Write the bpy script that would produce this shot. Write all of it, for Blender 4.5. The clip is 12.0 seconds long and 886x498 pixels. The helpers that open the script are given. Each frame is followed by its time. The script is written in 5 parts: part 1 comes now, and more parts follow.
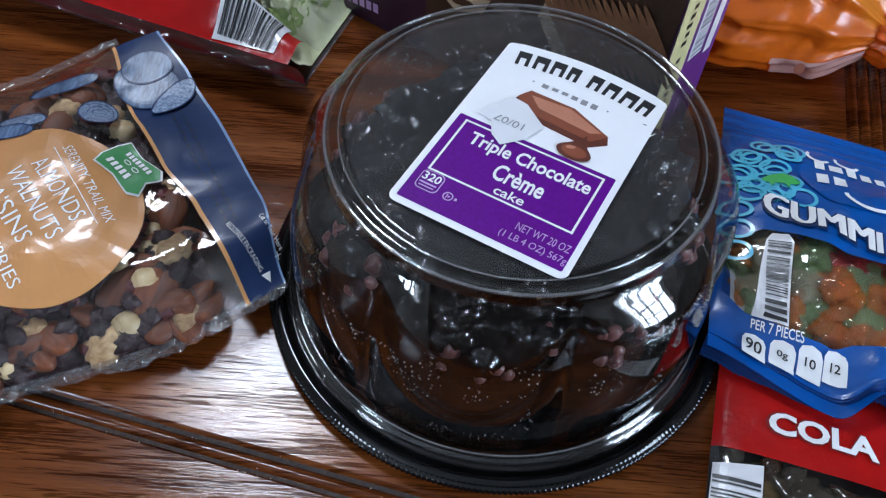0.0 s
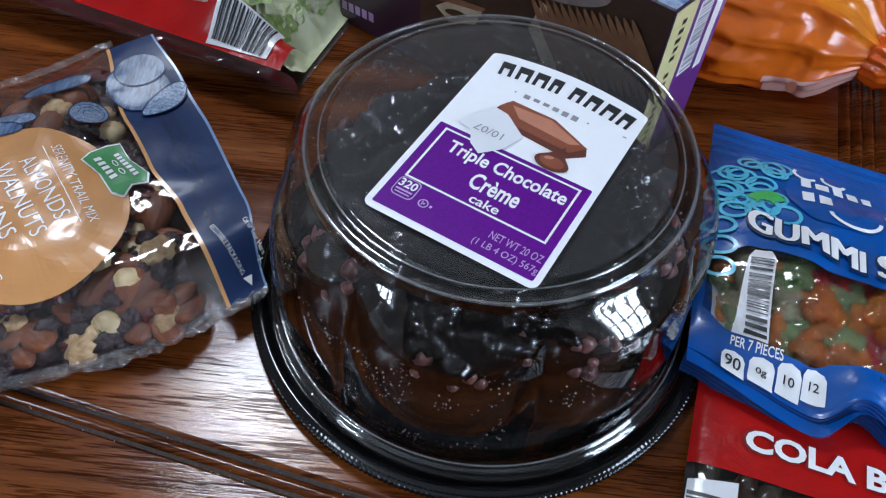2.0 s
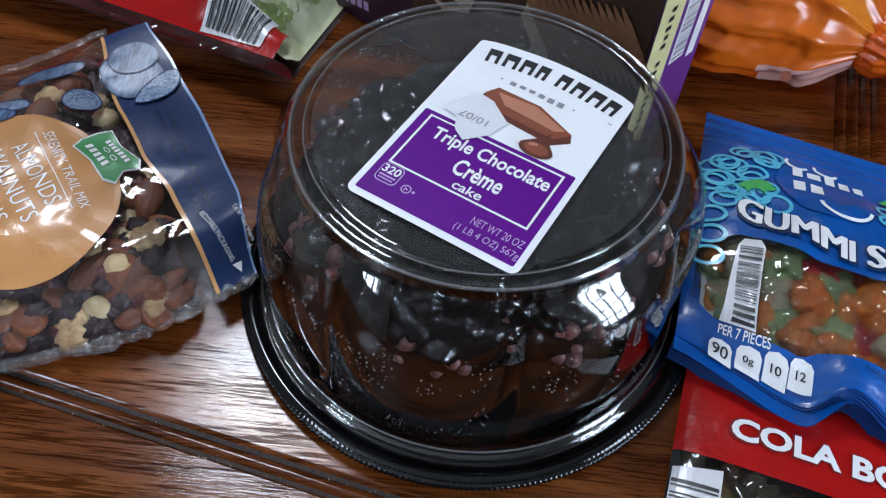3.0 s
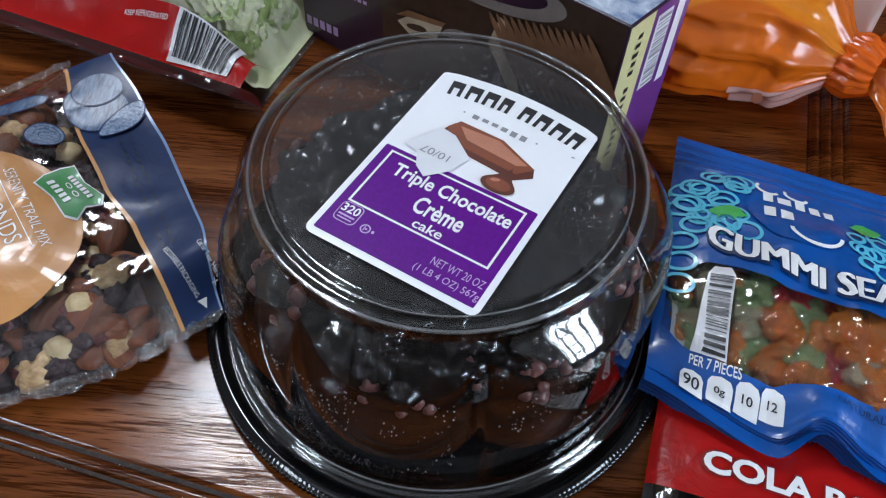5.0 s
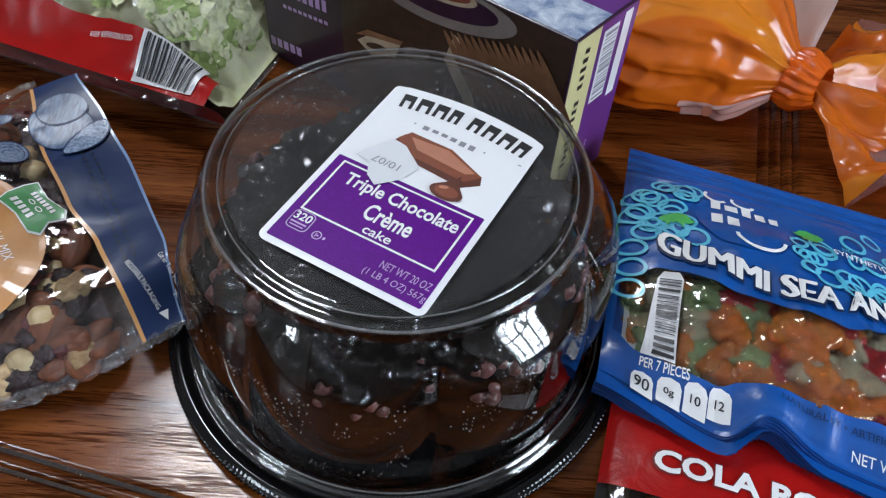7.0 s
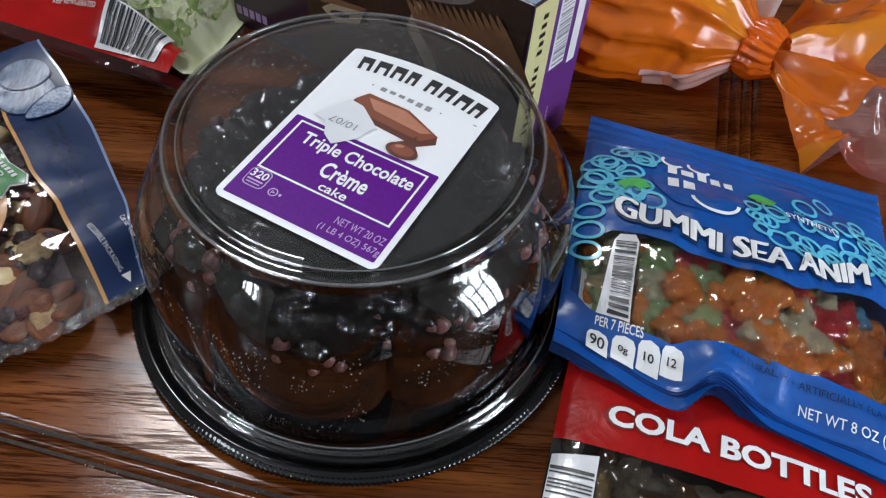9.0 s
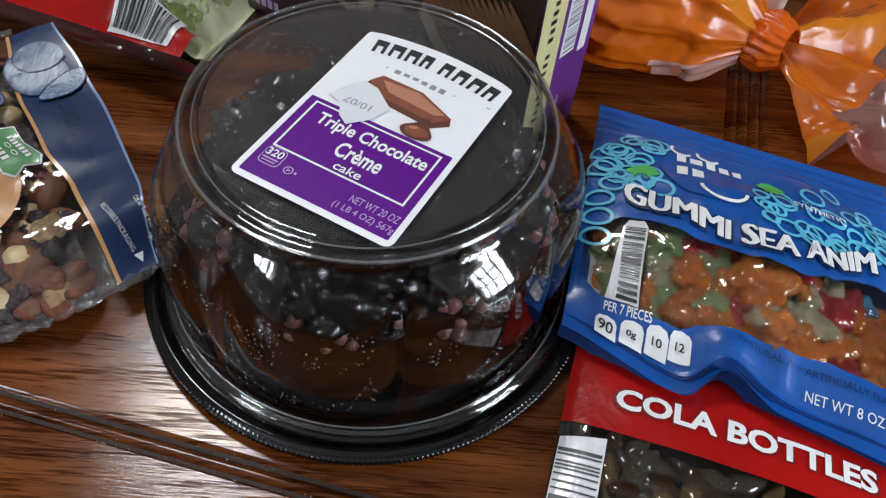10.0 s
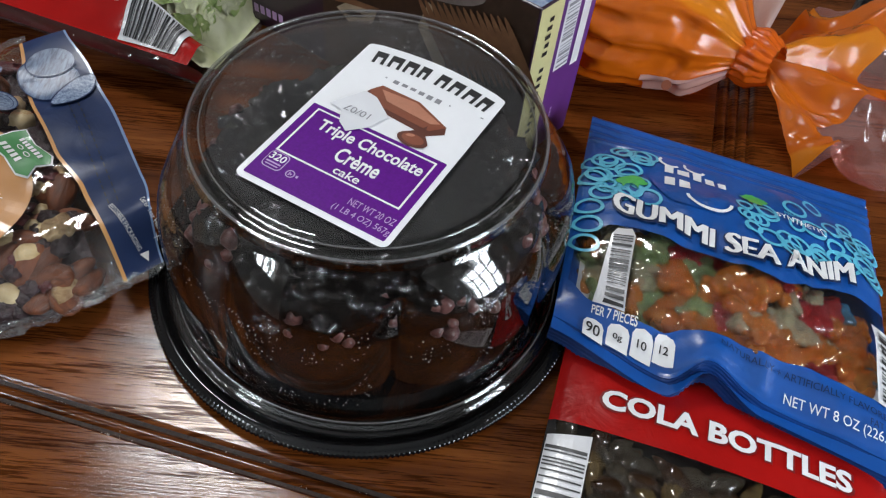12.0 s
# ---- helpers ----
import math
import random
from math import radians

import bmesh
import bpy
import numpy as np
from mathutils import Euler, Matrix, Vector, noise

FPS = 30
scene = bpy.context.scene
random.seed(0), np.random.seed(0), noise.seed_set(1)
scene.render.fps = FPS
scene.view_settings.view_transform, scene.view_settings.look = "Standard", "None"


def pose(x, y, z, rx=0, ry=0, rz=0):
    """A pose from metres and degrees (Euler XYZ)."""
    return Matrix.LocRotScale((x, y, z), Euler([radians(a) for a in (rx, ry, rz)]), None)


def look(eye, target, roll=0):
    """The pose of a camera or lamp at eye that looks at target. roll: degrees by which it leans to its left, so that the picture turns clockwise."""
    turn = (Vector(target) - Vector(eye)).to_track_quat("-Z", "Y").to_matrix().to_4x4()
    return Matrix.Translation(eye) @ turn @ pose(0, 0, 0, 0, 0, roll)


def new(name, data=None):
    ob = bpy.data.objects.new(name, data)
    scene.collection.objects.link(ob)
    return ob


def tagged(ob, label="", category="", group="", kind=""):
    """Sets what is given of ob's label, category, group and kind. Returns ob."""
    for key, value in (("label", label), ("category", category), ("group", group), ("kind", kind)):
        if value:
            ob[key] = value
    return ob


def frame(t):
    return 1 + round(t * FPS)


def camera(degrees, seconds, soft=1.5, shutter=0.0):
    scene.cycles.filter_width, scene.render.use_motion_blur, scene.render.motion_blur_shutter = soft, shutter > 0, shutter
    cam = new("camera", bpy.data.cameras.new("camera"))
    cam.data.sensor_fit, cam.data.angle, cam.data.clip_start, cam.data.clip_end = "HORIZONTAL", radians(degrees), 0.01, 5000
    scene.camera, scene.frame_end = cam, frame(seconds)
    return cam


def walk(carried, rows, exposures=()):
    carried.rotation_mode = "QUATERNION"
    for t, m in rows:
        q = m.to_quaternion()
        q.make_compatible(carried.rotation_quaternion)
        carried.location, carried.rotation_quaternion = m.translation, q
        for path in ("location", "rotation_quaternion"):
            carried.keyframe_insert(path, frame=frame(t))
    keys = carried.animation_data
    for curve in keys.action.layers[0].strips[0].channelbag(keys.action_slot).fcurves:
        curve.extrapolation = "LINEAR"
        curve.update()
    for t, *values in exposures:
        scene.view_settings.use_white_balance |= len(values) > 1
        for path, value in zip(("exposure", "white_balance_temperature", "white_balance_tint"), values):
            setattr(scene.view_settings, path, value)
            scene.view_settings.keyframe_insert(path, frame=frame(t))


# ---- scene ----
cam = camera(57.13, 12.0, soft=1.2)
PATH = [
    (0, (0.00309, -0.24061, 0.33943), (0.00357, -0.00554, 0.01579), 3.995),
    (0.5, (0.00169, -0.23980, 0.34395), (-0.00135, -0.00299, 0.02160), 3.719),
    (1, (0.01020, -0.24235, 0.33827), (0.00584, -0.00182, 0.01869), 3.737),
    (1.5, (0.01184, -0.24041, 0.33924), (0.01258, -0.00197, 0.01808), 4.987),
    (2, (0.01626, -0.24164, 0.33934), (0.01156, -0.00201, 0.01909), 4.509),
    (2.5, (0.02049, -0.24309, 0.34164), (0.01640, -0.00207, 0.02244), 4.895),
    (3, (0.02663, -0.24352, 0.33875), (0.01731, -0.00688, 0.01639), 3.845),
    (5, (0.03699, -0.23033, 0.34261), (0.03105, 0.00931, 0.02240), 3.613),
    (5.5, (0.03687, -0.23630, 0.34335), (0.03684, 0.00538, 0.02461), 4.407),
    (6, (0.03488, -0.23481, 0.34133), (0.03757, 0.00386, 0.02035), 4.680),
    (6.5, (0.04414, -0.23283, 0.34405), (0.04500, 0.00553, 0.02283), 4.140),
    (7, (0.05070, -0.24181, 0.34622), (0.05167, 0.00834, 0.03409), 4.116),
    (7.5, (0.06086, -0.24404, 0.34196), (0.06397, 0.00227, 0.02681), 4.427),
    (9.5, (0.06188, -0.25811, 0.34500), (0.07311, -0.01323, 0.02891), 5.932),
    (10, (0.05748, -0.26160, 0.34171), (0.06760, -0.01678, 0.02555), 6.382),
    (10.5, (0.05573, -0.26274, 0.34944), (0.07024, -0.01955, 0.03219), 7.242),
    (11, (0.05928, -0.26534, 0.34806), (0.06743, -0.01834, 0.03353), 6.138),
    (11.5, (0.05896, -0.26991, 0.35051), (0.06768, -0.02344, 0.03559), 6.387),
    (12, (0.05976, -0.27386, 0.35147), (0.06973, -0.02447, 0.03889), 7.137),
]
walk(cam, [(t, look(eye, target, roll)) for t, eye, target, roll in PATH], [(0.0, 0.0, 5750, 10), (3.0, 0.0, 5900, 10), (6.5, 0.0, 6250, 10), (12.0, 0.0, 6750, 10)])

# ---- light ----
world = bpy.data.worlds.new("sky")
scene.world = world
world.use_nodes = True
wn = world.node_tree.nodes
sky = wn.new("ShaderNodeTexSky")
sky.sky_type, sky.sun_disc, sky.sun_elevation, sky.sun_rotation = "NISHITA", False, radians(40), radians(200)
wn["Background"].inputs["Strength"].default_value = 0.10
world.node_tree.links.new(sky.outputs[0], wn["Background"].inputs["Color"])


def window_lamp(name, m, sx, sy, watts, colour):
    data = bpy.data.lights.new(name, "AREA")
    data.shape, data.size, data.size_y, data.energy, data.color = "RECTANGLE", sx, sy, watts, colour
    ob = new(name, data)
    ob.matrix_world = m
    return ob


# window opening: y range and height range above the tabletop; the ceiling light hangs to the north-west
NORTH_Y, EAST_X, WEST_X, SOUTH_Y = 1.9, 1.45, -1.55, -2.1
WIN_E, WIN_W = (-1.25, -0.45, 0.05, 1.05), (-1.75, -1.00, 1.00, 1.65)
FLOOR_Z, CEIL_Z = -0.75, 1.80
LIGHT_AT, LIGHT_SIZE = (-0.47, 0.76), (0.36, 0.34)
window_lamp("window_light_east", look((EAST_X + 0.17, (WIN_E[0] + WIN_E[1]) / 2, (WIN_E[2] + WIN_E[3]) / 2), (0, (WIN_E[0] + WIN_E[1]) / 2, (WIN_E[2] + WIN_E[3]) / 2)), 0.80, 1.00, 72, (0.78, 0.88, 1.0))
window_lamp("window_light_west", look((WEST_X - 0.17, (WIN_W[0] + WIN_W[1]) / 2, (WIN_W[2] + WIN_W[3]) / 2), (0, (WIN_W[0] + WIN_W[1]) / 2, (WIN_W[2] + WIN_W[3]) / 2)), 0.75, 0.65, 46, (0.82, 0.90, 1.0))
window_lamp("ceiling_light_glow", look((*LIGHT_AT, CEIL_Z - 0.062), (LIGHT_AT[0], LIGHT_AT[1] + 0.001, 0)), *LIGHT_SIZE, 20, (0.92, 0.95, 1.0))


# ---- materials ----
def mat(name):
    m = bpy.data.materials.new(name)
    m.use_nodes = True
    return m, m.node_tree.nodes, m.node_tree.links, m.node_tree.nodes["Principled BSDF"]


def coords(n, l, scale=(1, 1, 1), rot=0.0, kind="Object"):
    tc, mp = n.new("ShaderNodeTexCoord"), n.new("ShaderNodeMapping")
    mp.inputs["Scale"].default_value = scale
    mp.inputs["Rotation"].default_value = (0, 0, rot)
    l.new(tc.outputs[kind], mp.inputs["Vector"])
    return mp.outputs["Vector"]


def noise_node(n, l, vec, scale, detail=4.0, rough=0.55, distort=0.0):
    t = n.new("ShaderNodeTexNoise")
    t.inputs["Scale"].default_value, t.inputs["Detail"].default_value = scale, detail
    t.inputs["Roughness"].default_value, t.inputs["Distortion"].default_value = rough, distort
    if vec is not None:
        l.new(vec, t.inputs["Vector"])
    return t.outputs["Fac"]


def colour_ramp(n, l, fac, stops):
    r = n.new("ShaderNodeValToRGB")
    while len(r.color_ramp.elements) < len(stops):
        r.color_ramp.elements.new(0.5)
    for e, (p, c) in zip(r.color_ramp.elements, stops):
        e.position, e.color = p, (*c, 1)
    l.new(fac, r.inputs["Fac"])
    return r.outputs["Color"]


def bump(n, l, height, strength, distance, target):
    b = n.new("ShaderNodeBump")
    b.inputs["Strength"].default_value, b.inputs["Distance"].default_value = strength, distance
    l.new(height, b.inputs["Height"])
    l.new(b.outputs["Normal"], target)
    return b


def mixed(n, l, a, b, fac, kind="MIX"):
    m = n.new("ShaderNodeMix")
    m.data_type, m.blend_type = "RGBA", kind
    for sock, v in ((m.inputs[0], fac), (m.inputs[6], a), (m.inputs[7], b)):
        if isinstance(v, (int, float)):
            sock.default_value = v
        elif isinstance(v, tuple):
            sock.default_value = (*v, 1)
        else:
            l.new(v, sock)
    return m.outputs[2]


def plain(name, col, rough=0.5, var=0.12, size=60.0, relief=0.0, metal=0.0, coat=0.0, spec=0.5, sub=0.0):
    """A surface of one colour with faint mottling at two sizes and fine relief."""
    m, n, l, p = mat(name)
    v = coords(n, l)
    a, b = noise_node(n, l, v, size), noise_node(n, l, v, size * 9, 3)
    dark, light = tuple(c * (1 - var) for c in col), tuple(min(1, c * (1 + var)) for c in col)
    c1 = colour_ramp(n, l, a, [(0.3, dark), (0.7, light)])
    l.new(mixed(n, l, c1, colour_ramp(n, l, b, [(0.3, dark), (0.7, light)]), 0.35), p.inputs["Base Color"])
    p.inputs["Roughness"].default_value, p.inputs["Metallic"].default_value = rough, metal
    p.inputs["Coat Weight"].default_value, p.inputs["Specular IOR Level"].default_value = coat, spec
    p.inputs["Coat Roughness"].default_value = 0.08
    if sub:
        p.inputs["Subsurface Weight"].default_value, p.inputs["Subsurface Scale"].default_value = sub, 0.004
    if relief:
        bump(n, l, a, 0.6, relief, p.inputs["Normal"])
    return m


def wood(name, rot, tone=1.0):
    """Red-brown varnished oak: broad figure, bands crowded with dark open pores, fine fibre."""
    m, n, l, p = mat(name)
    v = coords(n, l, (1.0, 9.0, 9.0), rot)
    vb = coords(n, l, (4.5, 30.0, 20.0), rot)
    vf = coords(n, l, (9.0, 170.0, 60.0), rot)
    vp = coords(n, l, (30.0, 720.0, 100.0), rot)
    broad = noise_node(n, l, v, 5.0, 5, 0.6, 0.6)
    bands = noise_node(n, l, vb, 1.6, 3, 0.5, 0.5)
    fibre = noise_node(n, l, vf, 2.4, 6, 0.65, 0.3)
    pores = noise_node(n, l, vp, 1.5, 3, 0.6, 0.2)
    t = tone
    c = colour_ramp(n, l, broad, [(0.28, (0.072 * t, 0.018 * t, 0.0038 * t)), (0.5, (0.165 * t, 0.045 * t, 0.0090 * t)), (0.72, (0.28 * t, 0.088 * t, 0.018 * t))])
    f = colour_ramp(n, l, fibre, [(0.35, (0.42, 0.33, 0.28)), (0.55, (1, 1, 1)), (0.8, (1.0, 0.95, 0.88))])
    c = mixed(n, l, c, f, 0.45, "MULTIPLY")
    crowd, open_ = n.new("ShaderNodeMapRange"), n.new("ShaderNodeMath")
    crowd.inputs["From Min"].default_value, crowd.inputs["From Max"].default_value = 0.46, 0.62
    crowd.inputs["To Min"].default_value, crowd.inputs["To Max"].default_value = 0.04, -0.12
    l.new(bands, crowd.inputs["Value"])
    open_.operation = "ADD"
    l.new(pores, open_.inputs[0])
    l.new(crowd.outputs[0], open_.inputs[1])
    grain = open_.outputs[0]
    k = colour_ramp(n, l, grain, [(0.36, (0.10, 0.075, 0.065)), (0.45, (1, 1, 1))])
    c = mixed(n, l, c, k, 0.68, "MULTIPLY")
    l.new(c, p.inputs["Base Color"])
    r = n.new("ShaderNodeMapRange")
    r.inputs["To Min"].default_value, r.inputs["To Max"].default_value = 0.10, 0.20
    l.new(noise_node(n, l, coords(n, l), 22, 4), r.inputs["Value"])
    l.new(r.outputs[0], p.inputs["Roughness"])
    dull = n.new("ShaderNodeMapRange")
    dull.inputs["From Min"].default_value, dull.inputs["From Max"].default_value = 0.36, 0.46
    dull.inputs["To Min"].default_value, dull.inputs["To Max"].default_value = 0.06, 0.44
    l.new(grain, dull.inputs["Value"])
    l.new(dull.outputs[0], p.inputs["Specular IOR Level"])
    fine = noise_node(n, l, coords(n, l, (120.0, 520.0, 300.0), rot), 1.5, 3)
    low = bump(n, l, fine, 0.14, 0.00018, p.inputs["Normal"])
    cut = n.new("ShaderNodeBump")
    cut.inputs["Strength"].default_value, cut.inputs["Distance"].default_value = 0.4, 0.00020
    l.new(grain, cut.inputs["Height"])
    l.new(low.outputs["Normal"], cut.inputs["Normal"])
    l.new(cut.outputs["Normal"], p.inputs["Normal"])
    return m


def clear(name, tint=(1, 1, 1), gloss=1.5, rough=0.05, relief=0.0, size=80.0, haze=0.0):
    """Thin clear plastic: see-through, with Fresnel gloss and fine waviness."""
    m, n, l, p = mat(name)
    n.remove(p)
    out = n["Material Output"]
    tr, gl, fr, mx = n.new("ShaderNodeBsdfTransparent"), n.new("ShaderNodeBsdfGlossy"), n.new("ShaderNodeLayerWeight"), n.new("ShaderNodeMixShader")
    tr.inputs["Color"].default_value = (*tint, 1)
    gl.inputs["Roughness"].default_value = rough
    fr.inputs["Blend"].default_value = 0.5
    pw, ml = n.new("ShaderNodeMath"), n.new("ShaderNodeMath")
    pw.operation, ml.operation = "POWER", "MULTIPLY_ADD"
    pw.inputs[1].default_value, ml.inputs[1].default_value = 5.0, 0.90
    ml.inputs[2].default_value = ((gloss - 1) / (gloss + 1)) ** 2
    l.new(fr.outputs["Facing"], pw.inputs[0])
    l.new(pw.outputs[0], ml.inputs[0])
    l.new(ml.outputs[0], mx.inputs[0])
    l.new(gl.outputs[0], mx.inputs[2])
    if haze:
        df, m2 = n.new("ShaderNodeBsdfDiffuse"), n.new("ShaderNodeMixShader")
        df.inputs["Color"].default_value = (*[min(1, c) for c in tint], 1)
        m2.inputs[0].default_value = haze
        l.new(tr.outputs[0], m2.inputs[1])
        l.new(df.outputs[0], m2.inputs[2])
        l.new(m2.outputs[0], mx.inputs[1])
    else:
        l.new(tr.outputs[0], mx.inputs[1])
    if relief:
        h = noise_node(n, l, coords(n, l), size, 3)
        b = bump(n, l, h, 0.7, relief, gl.inputs["Normal"])
        if relief > 0.003:
            tight = n.new("ShaderNodeTexNoise")
            tight.noise_type = "RIDGED_MULTIFRACTAL"
            tight.inputs["Scale"].default_value, tight.inputs["Detail"].default_value = 38.0, 2.0
            l.new(coords(n, l, (1.0, 0.55, 1.0), 0.7), tight.inputs["Vector"])
            b2 = bump(n, l, tight.outputs["Fac"], 0.5, 0.0009, gl.inputs["Normal"])
            l.new(b.outputs["Normal"], b2.inputs["Normal"])
            b = b2
        l.new(b.outputs["Normal"], fr.inputs["Normal"])
    l.new(mx.outputs[0], out.inputs["Surface"])
    return m


def film(name, col, rough=0.22, back=0.0, relief=0.0004, size=70.0, coat=0.35, fold=None, spec=0.5):
    """Printed glossy bag film with crinkles; back: how much light comes through."""
    m, n, l, p = mat(name)
    v = coords(n, l)
    a = noise_node(n, l, v, size, 4, 0.55, 0.8)
    b = noise_node(n, l, v, 30, 3)
    c = colour_ramp(n, l, b, [(0.3, tuple(c * 0.88 for c in col)), (0.7, tuple(min(1, c * 1.1) for c in col))])
    if fold:
        lay = noise_node(n, l, coords(n, l, (9, 26, 14), 0.6), 1.0, 1, 0.4, 0.4)
        c = mixed(n, l, c, colour_ramp(n, l, lay, [(0.0, col), (0.50, col), (0.53, fold), (1.0, fold)]), 0.8)
    l.new(c, p.inputs["Base Color"])
    p.inputs["Roughness"].default_value, p.inputs["Specular IOR Level"].default_value = rough, spec
    p.inputs["Coat Weight"].default_value, p.inputs["Coat Roughness"].default_value = coat, 0.10
    bump(n, l, a, 0.7, relief, p.inputs["Normal"])
    if back:
        tr, mx = n.new("ShaderNodeBsdfTransparent"), n.new("ShaderNodeMixShader")
        tr.inputs["Color"].default_value = (*[min(1, c * 1.6) for c in col], 1)
        mx.inputs[0].default_value = back
        l.new(p.outputs[0], mx.inputs[1])
        l.new(tr.outputs[0], mx.inputs[2])
        l.new(mx.outputs[0], n["Material Output"].inputs["Surface"])
    return m


def jelly(name, col, rough=0.09):
    m, n, l, p = mat(name)
    v = coords(n, l)
    a = noise_node(n, l, v, 120, 3)
    l.new(colour_ramp(n, l, a, [(0.3, tuple(c * 0.75 for c in col)), (0.7, tuple(min(1, c * 1.2) for c in col))]), p.inputs["Base Color"])
    p.inputs["Roughness"].default_value = rough
    p.inputs["Transmission Weight"].default_value, p.inputs["IOR"].default_value = 0.74, 1.32
    p.inputs["Coat Weight"].default_value = 0.6
    bump(n, l, a, 0.4, 0.0006, p.inputs["Normal"])
    return m


def nutty(name, dark, light, size, rough=0.5, relief=0.0006, stretch=(1, 1, 1)):
    m, n, l, p = mat(name)
    v = coords(n, l, stretch)
    a = noise_node(n, l, v, size, 5, 0.6, 0.5)
    info = n.new("ShaderNodeObjectInfo")
    c = colour_ramp(n, l, a, [(0.3, dark), (0.7, light)])
    r = n.new("ShaderNodeMapRange")
    r.inputs["To Min"].default_value, r.inputs["To Max"].default_value = 0.7, 1.25
    l.new(info.outputs["Random"], r.inputs["Value"])
    hs = n.new("ShaderNodeHueSaturation")
    l.new(r.outputs[0], hs.inputs["Value"])
    l.new(c, hs.inputs["Color"])
    l.new(hs.outputs[0], p.inputs["Base Color"])
    p.inputs["Roughness"].default_value = rough
    bump(n, l, a, 0.8, relief, p.inputs["Normal"])
    return m


TABLE_TURN = radians(-12.0)
M_PANEL = wood("oak_panel", -TABLE_TURN, 1.02)
M_BORDER = wood("oak_border", -TABLE_TURN, 0.85)
M_MOULD = wood("oak_moulding", -TABLE_TURN, 0.72)
M_MOULD_SIDE = wood("oak_side_moulding", -TABLE_TURN + radians(90), 0.8)
M_BORDER_SIDE = wood("oak_side_border", -TABLE_TURN + radians(90), 0.9)
M_GROOVE_DARK = nutty("groove_dark_brown", (0.010, 0.005, 0.003), (0.05, 0.03, 0.02), 500, 0.55, 0.0012)
M_DUST = nutty("pale_dust", (0.20, 0.18, 0.16), (0.50, 0.48, 0.45), 700, 0.5, 0.001)
M_WALL = plain("painted_wall", (0.30, 0.285, 0.27), 0.8, 0.05, 3, 0.0004)
# lighter copy of the wall colour, sends more light back from the north
M_WALL_BOUNCE = plain("bounce_wall_paint", (0.45, 0.44, 0.42), 0.8, 0.05, 3, 0.0004)
# near-black colour for the unseen south wall, keeps the dome's front reflections dark
M_WALL_DIMMED = plain("dimmed_unseen_wall", (0.055, 0.045, 0.040), 0.6, 0.15, 3, 0.0004)
M_CEIL = plain("ceiling_paint", (0.52, 0.52, 0.51), 0.9, 0.04, 4)
M_FLOOR = plain("floor_boards", (0.20, 0.12, 0.07), 0.45, 0.25, 3)
M_WHITE = plain("white_gloss_paint", (0.78, 0.78, 0.76), 0.35, 0.04, 8)
M_GLASS = clear("window_glass", (0.97, 0.98, 0.97), 1.45, 0.01)
M_DOME = clear("clear_dome_plastic", (0.93, 0.93, 0.93), 1.64, 0.012, 0.00012, 45.0, 0.0)
# diffuse haze paints the grey ceiling reflection on the lid, besides moisture
M_LID_VEIL = clear("moisture_and_reflection_veil", (0.90, 0.90, 0.92), 1.05, 0.3, 0.0, 80.0, 0.042)
M_DEW = clear("water_drops", (0.97, 0.97, 0.98), 2.1, 0.08, 0.0, 80.0, 0.40)
M_DROP = clear("large_water_drops", (0.96, 0.96, 0.97), 2.0, 0.03, 0.0, 80.0, 0.03)
M_RIM = clear("moulded_rim_plastic", (0.90, 0.90, 0.91), 3.2, 0.04, 0.0002, 60.0, 0.06)
M_TRAY = plain("black_tray_plastic", (0.004, 0.004, 0.0043), 0.06, 0.2, 80, 0.0001, 0, 0, 0.45)
M_LABEL = plain("label_paper", (0.85, 0.86, 0.88), 0.32, 0.02, 40, 0.0, 0, 0.2)
M_PURPLE = plain("label_purple", (0.105, 0.004, 0.215), 0.4, 0.2, 900, 0.0, 0, 0.0, 0.12)
M_INK = plain("black_ink", (0.012, 0.012, 0.014), 0.4, 0.1)
M_GREYINK = plain("grey_ink", (0.25, 0.25, 0.27), 0.5, 0.1)
M_WHITEINK = plain("white_ink", (0.80, 0.80, 0.80), 0.4, 0.03)
M_LILAC = plain("lilac_ink", (0.50, 0.32, 0.62), 0.4, 0.06)
M_CHOC = plain("printed_milk_chocolate", (0.22, 0.060, 0.028), 0.35, 0.12, 90, 0, 0, 0.2)
M_CHOC_LIGHT = plain("printed_chocolate_highlight", (0.46, 0.19, 0.115), 0.35, 0.10, 90, 0, 0, 0.2)
M_CHOC_DARK = plain("printed_chocolate_edge", (0.105, 0.026, 0.014), 0.35, 0.12, 90)
M_STICKER = clear("clear_date_sticker", (0.80, 0.81, 0.84), 1.5, 0.2, 0, 80, 0.90)
M_GANACHE = plain("chocolate_ganache", (0.0040, 0.0030, 0.0028), 0.065, 0.4, 160, 0.0012, 0, 0, 0.85)
M_CAKE = plain("chocolate_cake", (0.026, 0.0095, 0.0042), 0.22, 0.4, 110, 0.0008, 0, 0, 0.45)
M_CHIP = nutty("chocolate_chip", (0.07, 0.028, 0.025), (0.24, 0.105, 0.095), 200, 0.3)
M_FILM = clear("clear_pouch_film", (0.98, 0.98, 0.98), 1.66, 0.05, 0.0060, 22.0, 0.0)
M_SEAL = clear("crimped_clear_seal", (0.86, 0.86, 0.88), 2.0, 0.08, 0.0050, 150.0, 0.05)
M_NAVY = film("navy_film", (0.010, 0.027, 0.092), 0.42, 0.0, 0.0007, 60.0, 0.06, None, 0.3)
M_NAVY_EDGE = film("pale_blue_edge", (0.17, 0.27, 0.46), 0.35)
M_BLUEART = nutty("blue_engraving", (0.010, 0.024, 0.075), (0.16, 0.24, 0.38), 520, 0.35, 0.0001, (1, 0.16, 1))
